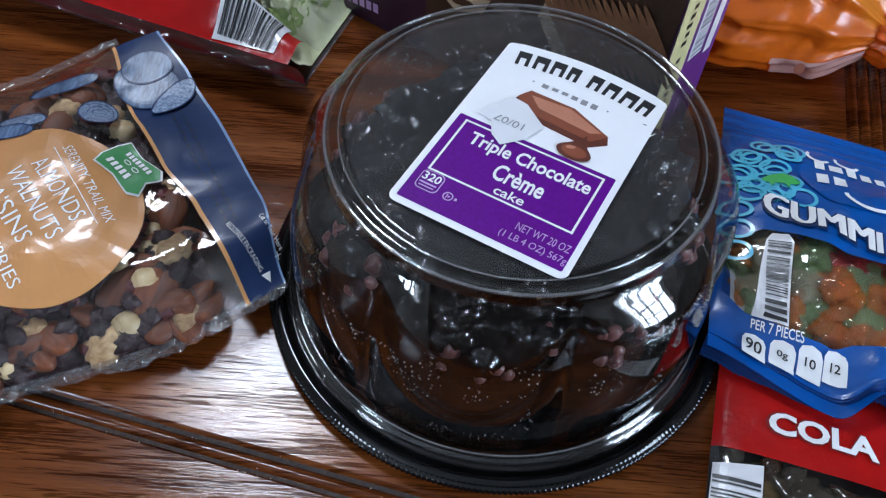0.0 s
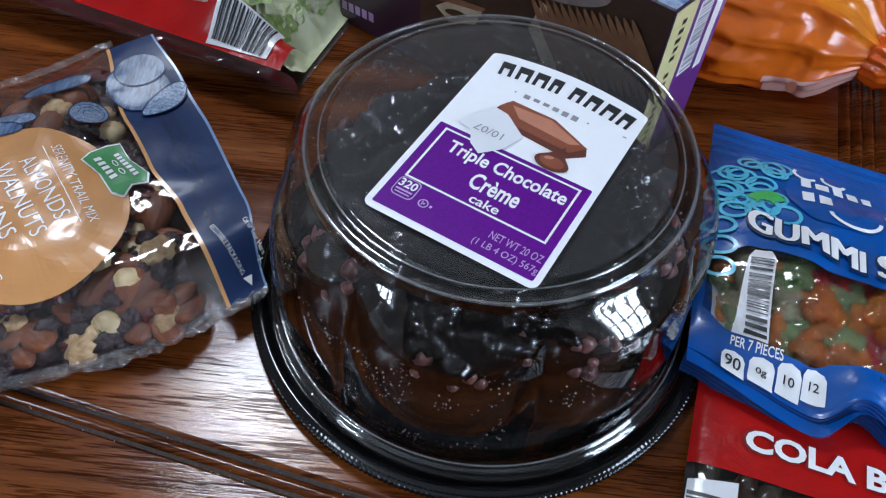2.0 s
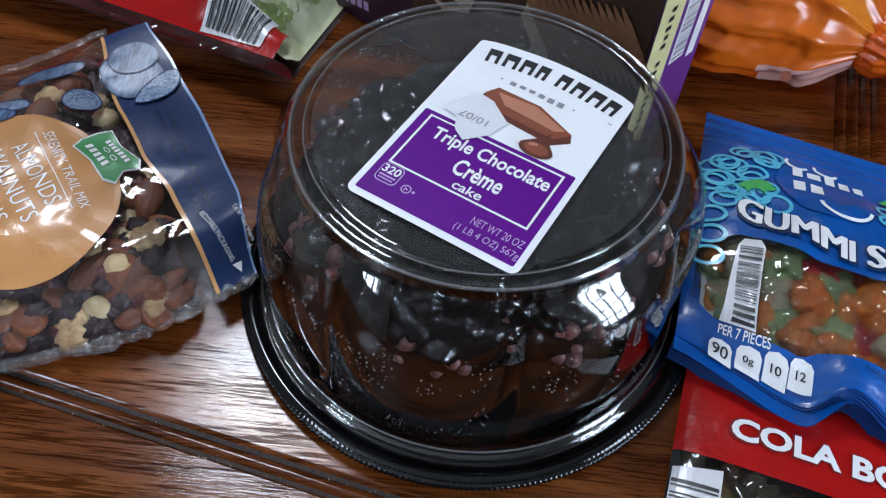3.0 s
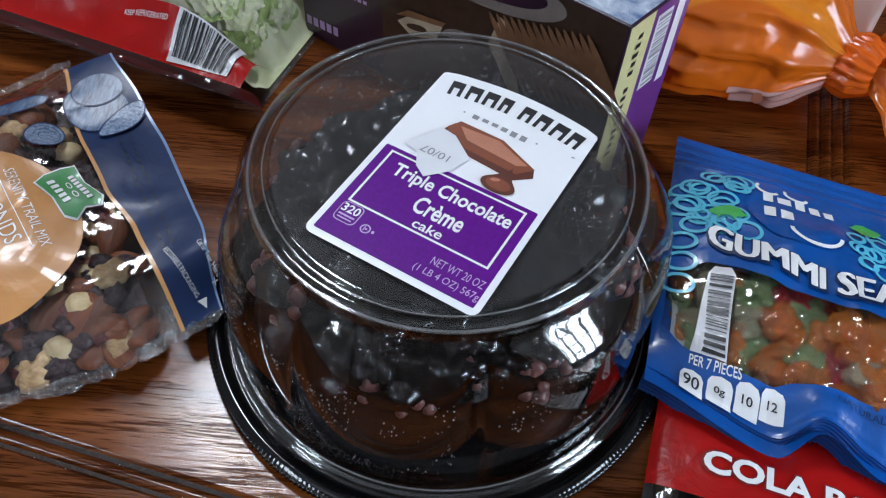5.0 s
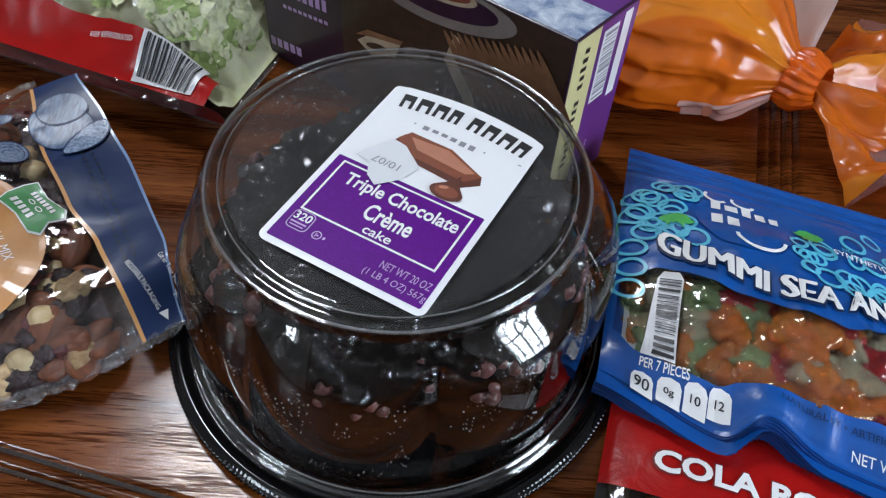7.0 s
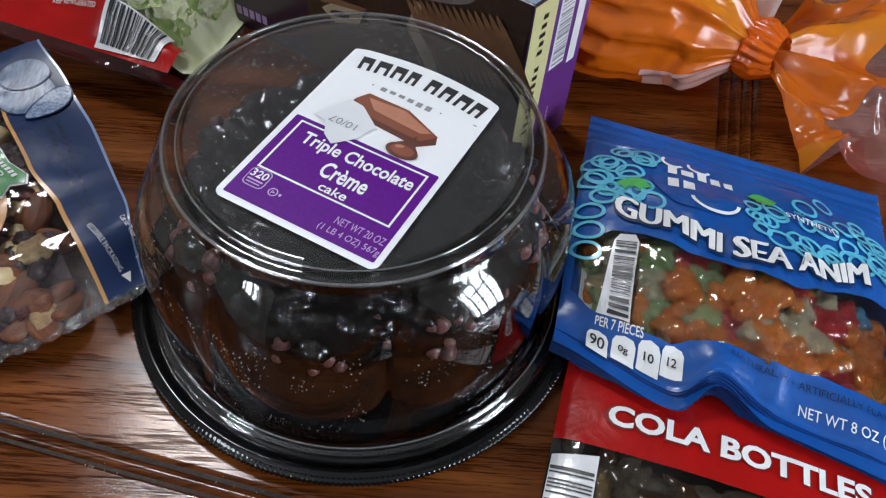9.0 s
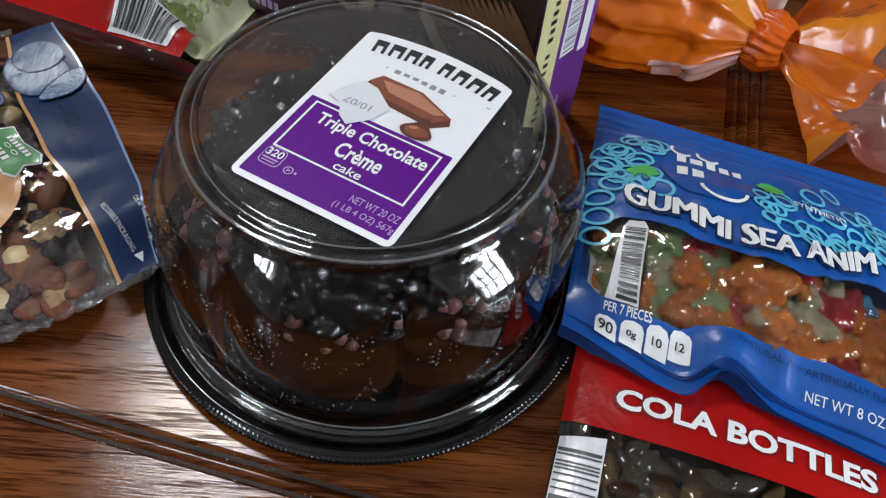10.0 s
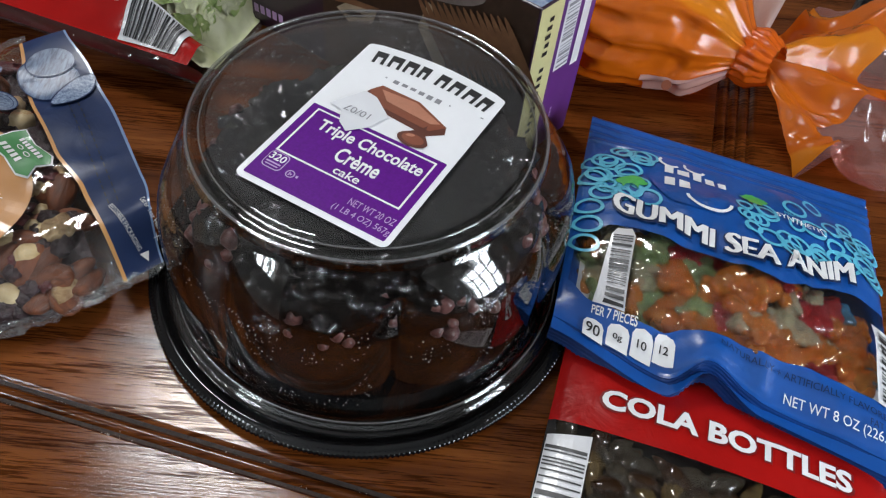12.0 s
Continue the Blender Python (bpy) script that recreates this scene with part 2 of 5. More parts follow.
M_BLUEART_PALE = nutty("pale_blue_engraving", (0.030, 0.062, 0.15), (0.34, 0.43, 0.56), 620, 0.35, 0.0001)
M_PEACH = film("peach_orange_print", (0.52, 0.24, 0.075), 0.38, 0.0, 0.0002)
M_PEACHLINE = film("orange_stripe", (0.62, 0.30, 0.10), 0.35)
M_GREEN = film("green_badge", (0.055, 0.26, 0.075), 0.38)
M_ALMOND = nutty("almond_skin", (0.075, 0.020, 0.007), (0.22, 0.066, 0.022), 220, 0.55, 0.0009, (0.3, 1.3, 1.3))
M_HAZEL = nutty("blanched_hazelnut", (0.42, 0.29, 0.13), (0.72, 0.58, 0.34), 130, 0.45)
M_WALNUT = nutty("walnut_meat", (0.24, 0.12, 0.045), (0.58, 0.42, 0.22), 170, 0.6, 0.002)
M_RAISIN = nutty("raisin_skin", (0.008, 0.004, 0.005), (0.045, 0.018, 0.022), 260, 0.38, 0.0018)
M_CRANB = nutty("dried_cranberry", (0.035, 0.006, 0.008), (0.14, 0.022, 0.022), 240, 0.35, 0.0016)
M_BLUE = film("blue_film", (0.004, 0.076, 0.33), 0.30, 0.0, 0.0009)
# the blue film again, darkened for the shade on the down-turned bottom seal
M_BLUE_SHADED = film("shaded_blue_film", (0.002, 0.035, 0.17), 0.38, 0.0, 0.0009, 60.0, 0.1, None, 0.3)
M_SILVER = film("silvery_film", (0.60, 0.64, 0.68), 0.3, 0.0, 0.0012, 50.0, 0.2)
M_CYAN = film("cyan_print", (0.10, 0.48, 0.66), 0.3)
M_LEAF = film("green_print", (0.07, 0.42, 0.09), 0.3)
M_RED = film("red_film", (0.37, 0.007, 0.006), 0.26, 0.0, 0.0012, 45.0, 0.05, None, 0.2)
M_DKRED = film("dark_red_print", (0.20, 0.006, 0.006), 0.3)
M_BARWHITE = film("white_print", (0.72, 0.72, 0.74), 0.3)
M_G_ORANGE = jelly("orange_gummy", (0.95, 0.27, 0.04))
M_G_RED = jelly("red_gummy", (0.55, 0.03, 0.04))
M_G_GREEN = jelly("green_gummy", (0.36, 0.52, 0.22))
M_G_WHITE = jelly("pale_gummy", (0.60, 0.55, 0.36))
M_G_BLUE = jelly("blue_gummy", (0.10, 0.36, 0.60))
M_COLA = jelly("cola_gummy", (0.10, 0.045, 0.018))
M_COLA_PALE = jelly("pale_cola_gummy", (0.36, 0.24, 0.09))
M_COLA_GREY = jelly("clear_grey_gummy", (0.14, 0.11, 0.075))
M_LETTUCE = nutty("lettuce", (0.68, 0.72, 0.36), (0.92, 0.91, 0.68), 45, 0.45, 0.002)
M_LETTUCE_DK = nutty("green_lettuce", (0.24, 0.38, 0.09), (0.56, 0.66, 0.26), 45, 0.45, 0.002)
M_CABBAGE = nutty("red_cabbage", (0.06, 0.012, 0.09), (0.20, 0.06, 0.27), 60, 0.4)
M_ORANGEBAG = film("orange_bag_film", (0.76, 0.235, 0.013), 0.26, 0.24, 0.0006, 50.0, 0.25, (0.62, 0.115, 0.004))
M_ORANGEDEEP = film("deep_orange_bag_film", (0.80, 0.17, 0.008), 0.22, 0.10, 0.0016, 60.0, 0.4, (0.66, 0.10, 0.004))
M_PINKCLEAR = clear("cloudy_pink_film", (0.90, 0.50, 0.44), 1.7, 0.09, 0.0040, 40.0, 0.16)
M_PINKPATCH = clear("cloudy_panel_film", (0.86, 0.62, 0.56), 1.6, 0.15, 0.0016, 60.0, 0.45)
M_BOXDARK = plain("dark_plum_card", (0.030, 0.010, 0.028), 0.35, 0.2, 40, 0, 0, 0.15)
M_BOXBROWN = plain("dark_brown_print", (0.050, 0.028, 0.018), 0.33, 0.5, 22, 0, 0, 0.15)
M_BOXPURPLE = plain("purple_card", (0.105, 0.024, 0.175), 0.35, 0.08, 60, 0, 0, 0.15)
M_BOXYELLOW = plain("pale_yellow_card", (0.55, 0.51, 0.25), 0.4, 0.06, 40, 0, 0, 0.1)
M_WAFER = plain("printed_wafer", (0.23, 0.11, 0.055), 0.4, 0.3, 140)
M_CREAM = plain("printed_cream", (0.50, 0.40, 0.28), 0.4, 0.25, 120)
M_PLATE = plain("printed_plate", (0.22, 0.18, 0.165), 0.4, 0.2, 60)
M_SKYPRINT = nutty("blue_white_scenic_print", (0.05, 0.12, 0.30), (0.72, 0.78, 0.84), 90, 0.35, 0.0)
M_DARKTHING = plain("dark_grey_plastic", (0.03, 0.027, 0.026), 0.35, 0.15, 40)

# ---- building helpers ----
ORIGIN = {}


def thing(name, at, label, category, group="", kind=""):
    ob = new(name)
    ob.empty_display_size = 0.01
    ob.location = at
    ORIGIN[ob.name] = Vector(at)
    return tagged(ob, label, category, group, kind)


def part(name, bm, material, parent=None, label="", smooth_shade=True):
    """Links a bmesh given in world metres as one mesh object under its thing or part."""
    me = bpy.data.meshes.new(name)
    base = ORIGIN[parent.name] if parent else Vector()
    for v in bm.verts:
        v.co -= base
    bm.to_mesh(me)
    bm.free()
    for f in me.polygons:
        f.use_smooth = smooth_shade
    me.materials.append(material)
    ob = new(name, me)
    if parent:
        ob.parent = parent
    ORIGIN[ob.name] = base.copy()
    if name in ("barcode_print", "small_print", "mark", "condensation_and_veil"):
        tagged(ob, kind="stuff")
    return tagged(ob, label) if label else ob


def piece(name, me, m, parent):
    """One more object on a shared mesh, at the world pose m, under its thing."""
    ob = new(name, me)
    ob.parent = parent
    ob.matrix_basis = Matrix.Translation(-ORIGIN[parent.name]) @ m
    ORIGIN[ob.name] = ORIGIN[parent.name]
    return ob


def mesh_of(name, bm, material, smooth_shade=True):
    me = bpy.data.meshes.new(name)
    bm.to_mesh(me)
    bm.free()
    for f in me.polygons:
        f.use_smooth = smooth_shade
    me.materials.append(material)
    return me


def grid(fn, us, vs):
    """A sheet of quads through fn(u, v)."""
    bm = bmesh.new()
    rows = [[bm.verts.new(fn(u, v)) for v in vs] for u in us]
    for i in range(len(us) - 1):
        for j in range(len(vs) - 1):
            bm.faces.new((rows[i][j], rows[i + 1][j], rows[i + 1][j + 1], rows[i][j + 1]))
    return bm


def span(a, b, n):
    return [a + (b - a) * i / n for i in range(n + 1)]


def block(x0, x1, y0, y1, z0, z1, m=None, bevel=0.0, bm=None):
    own = bm or bmesh.new()
    made = bmesh.ops.create_cube(own, size=1.0)["verts"]
    bmesh.ops.scale(own, vec=(x1 - x0, y1 - y0, z1 - z0), verts=made)
    bmesh.ops.translate(own, vec=((x0 + x1) / 2, (y0 + y1) / 2, (z0 + z1) / 2), verts=made)
    if bevel:
        edges = list({e for v in made for e in v.link_edges})
        made = [v for f in bmesh.ops.bevel(own, geom=edges, offset=bevel, segments=2, affect="EDGES", profile=0.5)["faces"] for v in f.verts] + made
    if m is not None:
        bmesh.ops.transform(own, matrix=m, verts=list({v for v in (own.verts if bm is None else made) if v.is_valid}))
    return own


def revolve(profile, n, centre, warp=None):
    bm = bmesh.new()
    rings = []
    for r, z in profile:
        ring = []
        if r < 1e-6:
            ring = [bm.verts.new((centre[0], centre[1], z))] * n
        else:
            for k in range(n):
                t = 2 * math.pi * k / n
                rr = r + (warp(t, r, z) if warp else 0)
                ring.append(bm.verts.new((centre[0] + rr * math.cos(t), centre[1] + rr * math.sin(t), z)))
        rings.append(ring)
    for a, b in zip(rings, rings[1:]):
        for k in range(n):
            q = list(dict.fromkeys((a[k], a[(k + 1) % n], b[(k + 1) % n], b[k])))
            if len(q) > 2:
                bm.faces.new(q)
    bmesh.ops.recalc_face_normals(bm, faces=bm.faces)
    return bm


def flat_poly(points, cuts=0):
    bm = bmesh.new()
    f = bm.faces.new([bm.verts.new((x, y, 0)) for x, y in points])
    bmesh.ops.triangulate(bm, faces=[f])
    if cuts:
        bmesh.ops.subdivide_edges(bm, edges=bm.edges[:], cuts=cuts, use_grid_fill=True)
    return bm


def flat_disc(cx, cy, rx, ry, n=40, rings=5, turn=0.0):
    bm = bmesh.new()
    c, s = math.cos(turn), math.sin(turn)
    mid = bm.verts.new((cx, cy, 0))
    last = None
    for k in range(1, rings + 1):
        q = k / rings
        ring = []
        for i in range(n):
            x, y = rx * q * math.cos(2 * math.pi * i / n), ry * q * math.sin(2 * math.pi * i / n)
            ring.append(bm.verts.new((cx + c * x - s * y, cy + s * x + c * y, 0)))
        for i in range(n):
            j = (i + 1) % n
            bm.faces.new((mid, ring[i], ring[j]) if last is None else (last[i], ring[i], ring[j], last[j]))
        last = ring
    return bm


def flat_ring(cx, cy, rx, ry, w, n=28, arc=(0.0, 1.0), turn=0.0, bm=None):
    bm = bm or bmesh.new()
    c, s = math.cos(turn), math.sin(turn)
    prev = None
    for i in range(n + 1):
        t = 2 * math.pi * (arc[0] + (arc[1] - arc[0]) * i / n)
        pair = []
        for q in (-w / 2, w / 2):
            x, y = (rx + q) * math.cos(t), (ry + q) * math.sin(t)
            pair.append(bm.verts.new((cx + c * x - s * y, cy + s * x + c * y, 0)))
        if prev:
            bm.faces.new((prev[0], prev[1], pair[1], pair[0]))
        prev = pair
    return bm


def flat_bars(rects, bm=None):
    bm = bm or bmesh.new()
    for x0, y0, x1, y1 in rects:
        n = max(1, min(8, int(max(abs(x1 - x0), abs(y1 - y0)) / 0.006)))
        for k in range(n):
            if abs(x1 - x0) > abs(y1 - y0):
                a, b = x0 + (x1 - x0) * k / n, x0 + (x1 - x0) * (k + 1) / n
                q = ((a, y0), (b, y0), (b, y1), (a, y1))
            else:
                a, b = y0 + (y1 - y0) * k / n, y0 + (y1 - y0) * (k + 1) / n
                q = ((x0, a), (x1, a), (x1, b), (x0, b))
            bm.faces.new([bm.verts.new((x, y, 0)) for x, y in q])
    return bm


def lettering(text, width=None, height=None, thick=0.0, slant=0.0, squeeze=None):
    """Built-in font as a flat mesh, lower left at the origin, fitted to a width and a height."""
    cu = bpy.data.curves.new("lettering", "FONT")
    cu.body, cu.offset, cu.shear, cu.resolution_u = text, thick, slant, 3
    ob = new("lettering", cu)
    dg = bpy.context.evaluated_depsgraph_get()
    me = bpy.data.meshes.new_from_object(ob.evaluated_get(dg))
    bm = bmesh.new()
    bm.from_mesh(me)
    bpy.data.objects.remove(ob)
    bpy.data.meshes.remove(me)
    bpy.data.curves.remove(cu)
    bmesh.ops.triangulate(bm, faces=bm.faces[:])
    xs, ys = [v.co.x for v in bm.verts], [v.co.y for v in bm.verts]
    w, h = max(xs) - min(xs), max(ys) - min(ys)
    sx = width / w if width else height / h
    sy = height / h if height else sx
    for v in bm.verts:
        v.co = Vector(((v.co.x - min(xs)) * sx, (v.co.y - min(ys)) * sy, 0))
    return bm


def placed(bm, x, y, turn=0.0):
    c, s = math.cos(turn), math.sin(turn)
    for v in bm.verts:
        v.co = Vector((x + c * v.co.x - s * v.co.y, y + s * v.co.x + c * v.co.y, 0))
    return bm


def laid(bm, fn, lift):
    """Lays a flat drawing on a surface fn(x, y) with a small lift along its normal."""
    e = 0.0008
    for v in bm.verts:
        x, y = v.co.x, v.co.y
        p = fn(x, y)
        nrm = (fn(x + e, y) - p).cross(fn(x, y + e) - p)
        nrm = nrm.normalized() if nrm.length > 1e-12 else Vector((0, 0, 1))
        if nrm.z < 0:
            nrm = -nrm
        v.co = p + nrm * lift
    return bm


def barcode_rects(x0, y0, x1, y1, seed, upright=True, count=60):
    rng, out = random.Random(seed), []
    lo, hi = (x0, x1) if upright else (y0, y1)
    q, unit = lo, (hi - lo) / count
    while q < hi - unit:
        w = unit * rng.choice((1, 1, 1, 2, 2, 3))
        w = min(w, hi - q)
        out.append((q, y0, q + w, y1) if upright else (x0, q, x1, q + w))
        q += w + unit * rng.choice((1, 1, 2, 2, 3))
    return out


def rounded(x0, y0, x1, y1, r, n=5):
    pts = []
    for cx, cy, a in ((x1 - r, y1 - r, 0), (x0 + r, y1 - r, 90), (x0 + r, y0 + r, 180), (x1 - r, y0 + r, 270)):
        pts += [(cx + r * math.cos(radians(a + 90 * k / n)), cy + r * math.sin(radians(a + 90 * k / n))) for k in range(n + 1)]
    return pts


def lump(name, material, rx, ry, rz, rough=0.12, freq=1.3, seed=0, segs=(14, 9), shape=None):
    """A rounded uneven body about the origin."""
    bm = bmesh.new()
    bmesh.ops.create_uvsphere(bm, u_segments=segs[0], v_segments=segs[1], radius=1.0)
    for v in bm.verts:
        d = v.co.copy()
        k = 1 + rough * noise.noise(d * freq + Vector((seed * 3.1, seed, -seed)))
        if shape:
            d = shape(d)
        v.co = Vector((d.x * rx, d.y * ry, d.z * rz)) * k
    return mesh_of(name, bm, material)


# ---- shapes of the bags ----
def smooth(x):
    x = min(1.0, max(0.0, x))
    return x * x * (3 - 2 * x)


def ramp(x, pts):
    """Smooth interpolation through (x, value) pairs."""
    if x <= pts[0][0]:
        return pts[0][1]
    for (x0, v0), (x1, v1) in zip(pts, pts[1:]):
        if x <= x1:
            return v0 + (v1 - v0) * smooth((x - x0) / (x1 - x0))
    return pts[-1][1]


def dome_of(x):
    return max(0.0, math.sin(math.pi * min(1.0, max(0.0, x))))


def wrinkle(x, y, size, amount, seed=0.0):
    return amount * noise.noise(Vector((x / size + seed, y / size - seed, seed * 1.7)))


TRAIL_W, TRAIL_L = 0.173, 0.235


def trail_top(a, b):
    """Upper film of the trail mix pouch: a along its top edge, b down its length."""
    out = ramp(a, [(0, 0), (0.035, -0.005), (0.07, -0.0075), (0.13, -0.0065), (0.173, 0)]) * (1 - smooth(b / 0.03))
    side = smooth((a - 0.13) / 0.04) * (0.006 * math.sin(math.pi * min(b, 0.2) / 0.1) - 0.003)
    bb, aa = b + out, a + side
    z0 = ramp(a, [(0, 0.041), (0.06, 0.030), (0.11, 0.033), (0.145, 0.036), (0.173, 0.017)])
    seam = 0.032 + (0.013 - 0.032) * a / TRAIL_W
    z1 = seam + 0.026 * dome_of(a / TRAIL_W) ** 0.7 * (1 - smooth((b - 0.19) / 0.045) * 0.8)
    z = z0 + (z1 - z0) * smooth(b / 0.075)
    inner = dome_of(a / TRAIL_W) ** 0.5 * smooth(b / 0.02)
    z += inner * (wrinkle(a, b, 0.035, 0.0035, 2.0) + wrinkle(a, b, 0.012, 0.0012, 5.0))
    z -= inner * 0.0052 * abs(noise.noise(Vector((a * 26 + b * 9, b * 17 - a * 12, 4.0)))) * smooth(b / 0.05)
    return Vector((-0.1610 + 0.540 * aa - 0.842 * bb, 0.1112 - 0.842 * aa - 0.540 * bb, z))


GUM = ((0.1530, 0.0945), (0.3060, 0.0480), (0.1255, -0.0530), (0.2850, -0.1180))


def gummy_top(s, r):
    """Upper film of the blue bag: s across, r from the top seal down."""
    (ax, ay), (bx, by), (cx, cy), (dx, dy) = GUM
    x = (ax * (1 - s) + bx * s) * (1 - r) + (cx * (1 - s) + dx * s) * r
    y = (ay * (1 - s) + by * s) * (1 - r) + (cy * (1 - s) + dy * s) * r
    low = smooth((r - 0.8) / 0.2)
    wave = ramp(s, [(0, 0.0), (0.33, -0.010), (0.46, 0.006), (0.62, 0.0), (1, 0.0)])
    y += wave * low
    z = (0.029 * (1 - s) + 0.028 * s) * (1 - r) + (0.022 * (1 - s) + 0.018 * s) * r
    z += low * ramp(s, [(0, 0.0), (0.3, -0.001), (0.45, 0.011), (0.6, 0.003), (1, 0)])
    z += 0.020 * dome_of(s) ** 0.6 * dome_of((r - 0.08) / 0.86) ** 0.7
    z += (0.0028 + 0.0030 * smooth((r - 0.52) / 0.12)) * (1 - 2 * abs(noise.noise(Vector((x / 0.024, y / 0.036, 3.3))))) * dome_of(r) ** 0.6 * dome_of(s) ** 0.4
    z += (wrinkle(x, y, 0.03, 0.0030, 7.0) + wrinkle(x, y, 0.011, 0.0012, 3.0)) * dome_of(r) ** 0.6 * dome_of(s) ** 0.4
    return Vector((x, y, z))


COLA_W, COLA_L = 0.157, 0.20


def cola_top(a, b):
    x = 0.1455 + 0.959 * a - 0.228 * b
    y = -0.0130 - 0.282 * a - 0.965 * b
    z = 0.006 + 0.010 * dome_of(a / COLA_W) ** 0.5 * dome_of((b + 0.01) / (COLA_L + 0.01)) ** 0.5
    z += wrinkle(x, y, 0.02, 0.0012, 9.0) * dome_of(a / COLA_W)
    return Vector((x, y, z))


SALAD_W, SALAD_L = 0.26, 0.20


def salad_top(a, b):
    """Upper film of the salad bag: a along the near seam, b away over the bag."""
    x = -0.0905 - 0.950 * a + 0.310 * b
    y = 0.1018 + 0.310 * a + 0.950 * b
    end = smooth(a / 0.06) * smooth((SALAD_W - a) / 0.05)
    z = 0.029 + 0.045 * (0.42 + 0.58 * end) * smooth((b + 0.004) / 0.060) - 0.05 * smooth((b - 0.11) / 0.09)
    z += (wrinkle(a, b, 0.04, 0.006, 4.0) + wrinkle(a, b, 0.014, 0.0022, 8.0)) * smooth(b / 0.02)
    z -= (z - 0.008) * (1 - smooth((a + 0.004) / 0.034)) * smooth((b - 0.012) / 0.03)
    return Vector((x, y, max(z, 0.004)))

# ---- the room ----
def wall_with_hole(name, along, at, lo, hi, hole, thick, label):
    """A wall along x or y with one window opening cut through it, from four blocks."""
    bm = bmesh.new()
    a0, a1, z0, z1 = hole
    for p0, p1, q0, q1 in ((lo, a0, FLOOR_Z, CEIL_Z), (a1, hi, FLOOR_Z, CEIL_Z), (a0, a1, FLOOR_Z, z0), (a0, a1, z1, CEIL_Z)):
        if along == "x":
            block(p0, p1, at, at + thick, q0, q1, bm=bm)
        else:
            block(at, at + thick, p0, p1, q0, q1, bm=bm)
    return tagged(part(name, bm, M_WALL, None, "", False), label, "wall", kind="structure")


# unseen north wall, lightened as a reflector for the lid
tagged(part("wall_north", block(WEST_X - 0.15, EAST_X + 0.15, NORTH_Y, NORTH_Y + 0.15, FLOOR_Z, CEIL_Z), M_WALL_BOUNCE, None, "", False), "unseen wall lightened to brighten reflections on the lid", "wall", kind="structure")
wall_with_hole("wall_east", "y", EAST_X, SOUTH_Y, NORTH_Y, WIN_E, 0.15, "unseen wall lightened to brighten reflections on the lid with a tall window")
wall_with_hole("wall_west", "y", WEST_X - 0.15, SOUTH_Y, NORTH_Y, WIN_W, 0.15, "unseen wall lightened to brighten reflections on the lid with a tall window")
# unseen wall, darkened to cut bounce and reflections from the south
tagged(part("wall_south", block(WEST_X - 0.15, EAST_X + 0.15, SOUTH_Y - 0.15, SOUTH_Y, FLOOR_Z, CEIL_Z), M_WALL_DIMMED, None, "", False), "unseen wall darkened to dim reflections in the dome", "wall", kind="structure")
tagged(part("floor", block(WEST_X - 0.15, EAST_X + 0.15, SOUTH_Y - 0.15, NORTH_Y + 0.15, FLOOR_Z - 0.1, FLOOR_Z), M_FLOOR, None, "", False), "dark brown floor under the table", "floor", kind="structure")
tagged(part("ceiling", block(WEST_X - 0.15, EAST_X + 0.15, SOUTH_Y - 0.15, NORTH_Y + 0.15, CEIL_Z, CEIL_Z + 0.1), M_CEIL, None, "", False), "plain white ceiling", "ceiling", kind="structure")


def window(name, along, at, hole, cols, rows):
    a0, a1, z0, z1 = hole
    ob = thing(name, ((a0 + a1) / 2, at, z0) if along == "x" else (at, (a0 + a1) / 2, z0), "white window divided by slim glazing bars", "window", kind="structure")

    def bar(nm, p0, p1, q0, q1, d0, d1, m, parent):
        b = block(p0, p1, at + d0, at + d1, q0, q1, bevel=0.004) if along == "x" else block(at + d0, at + d1, p0, p1, q0, q1, bevel=0.004)
        return part(nm, b, m, parent, "", False)

    w = 0.05
    for p in ((a0, a0 + w, z0, z1), (a1 - w, a1, z0, z1), (a0 + w, a1 - w, z0, z0 + w), (a0 + w, a1 - w, z1 - w, z1)):
        bar("window_frame", *p, 0.03, 0.10, M_WHITE, ob)
    for k in range(1, cols):
        c = a0 + (a1 - a0) * k / cols
        bar("glazing_bar", c - 0.012, c + 0.012, z0 + w, z1 - w, 0.045, 0.085, M_WHITE, ob)
    for k in range(1, rows):
        c = z0 + (z1 - z0) * k / rows
        bar("glazing_bar", a0 + w, a1 - w, c - 0.012, c + 0.012, 0.047, 0.083, M_WHITE, ob)
    pane = block(a0 + w, a1 - w, at + 0.060, at + 0.064, z0 + w, z1 - w) if along == "x" else block(at + 0.060, at + 0.064, a0 + w, a1 - w, z0 + w, z1 - w)
    g = part("pane", pane, M_GLASS, ob, "", False)
    g.visible_shadow = False


window("window_1", "y", EAST_X, WIN_E, 4, 4)
window("window_2", "y", WEST_X - 0.15, WIN_W, 4, 2)
lamp = thing("ceiling_light", (*LIGHT_AT, CEIL_Z), "flat white rectangular ceiling light", "ceiling light")
hx, hy = LIGHT_SIZE[0] / 2, LIGHT_SIZE[1] / 2
for x0, x1, y0, y1 in ((-hx - 0.03, hx + 0.03, hy, hy + 0.03), (-hx - 0.03, hx + 0.03, -hy - 0.03, -hy), (-hx - 0.03, -hx, -hy, hy), (hx, hx + 0.03, -hy, hy)):
    part("frame", block(LIGHT_AT[0] + x0, LIGHT_AT[0] + x1, LIGHT_AT[1] + y0, LIGHT_AT[1] + y1, CEIL_Z - 0.07, CEIL_Z - 0.0005, bevel=0.003), M_WHITE, lamp, "", False)
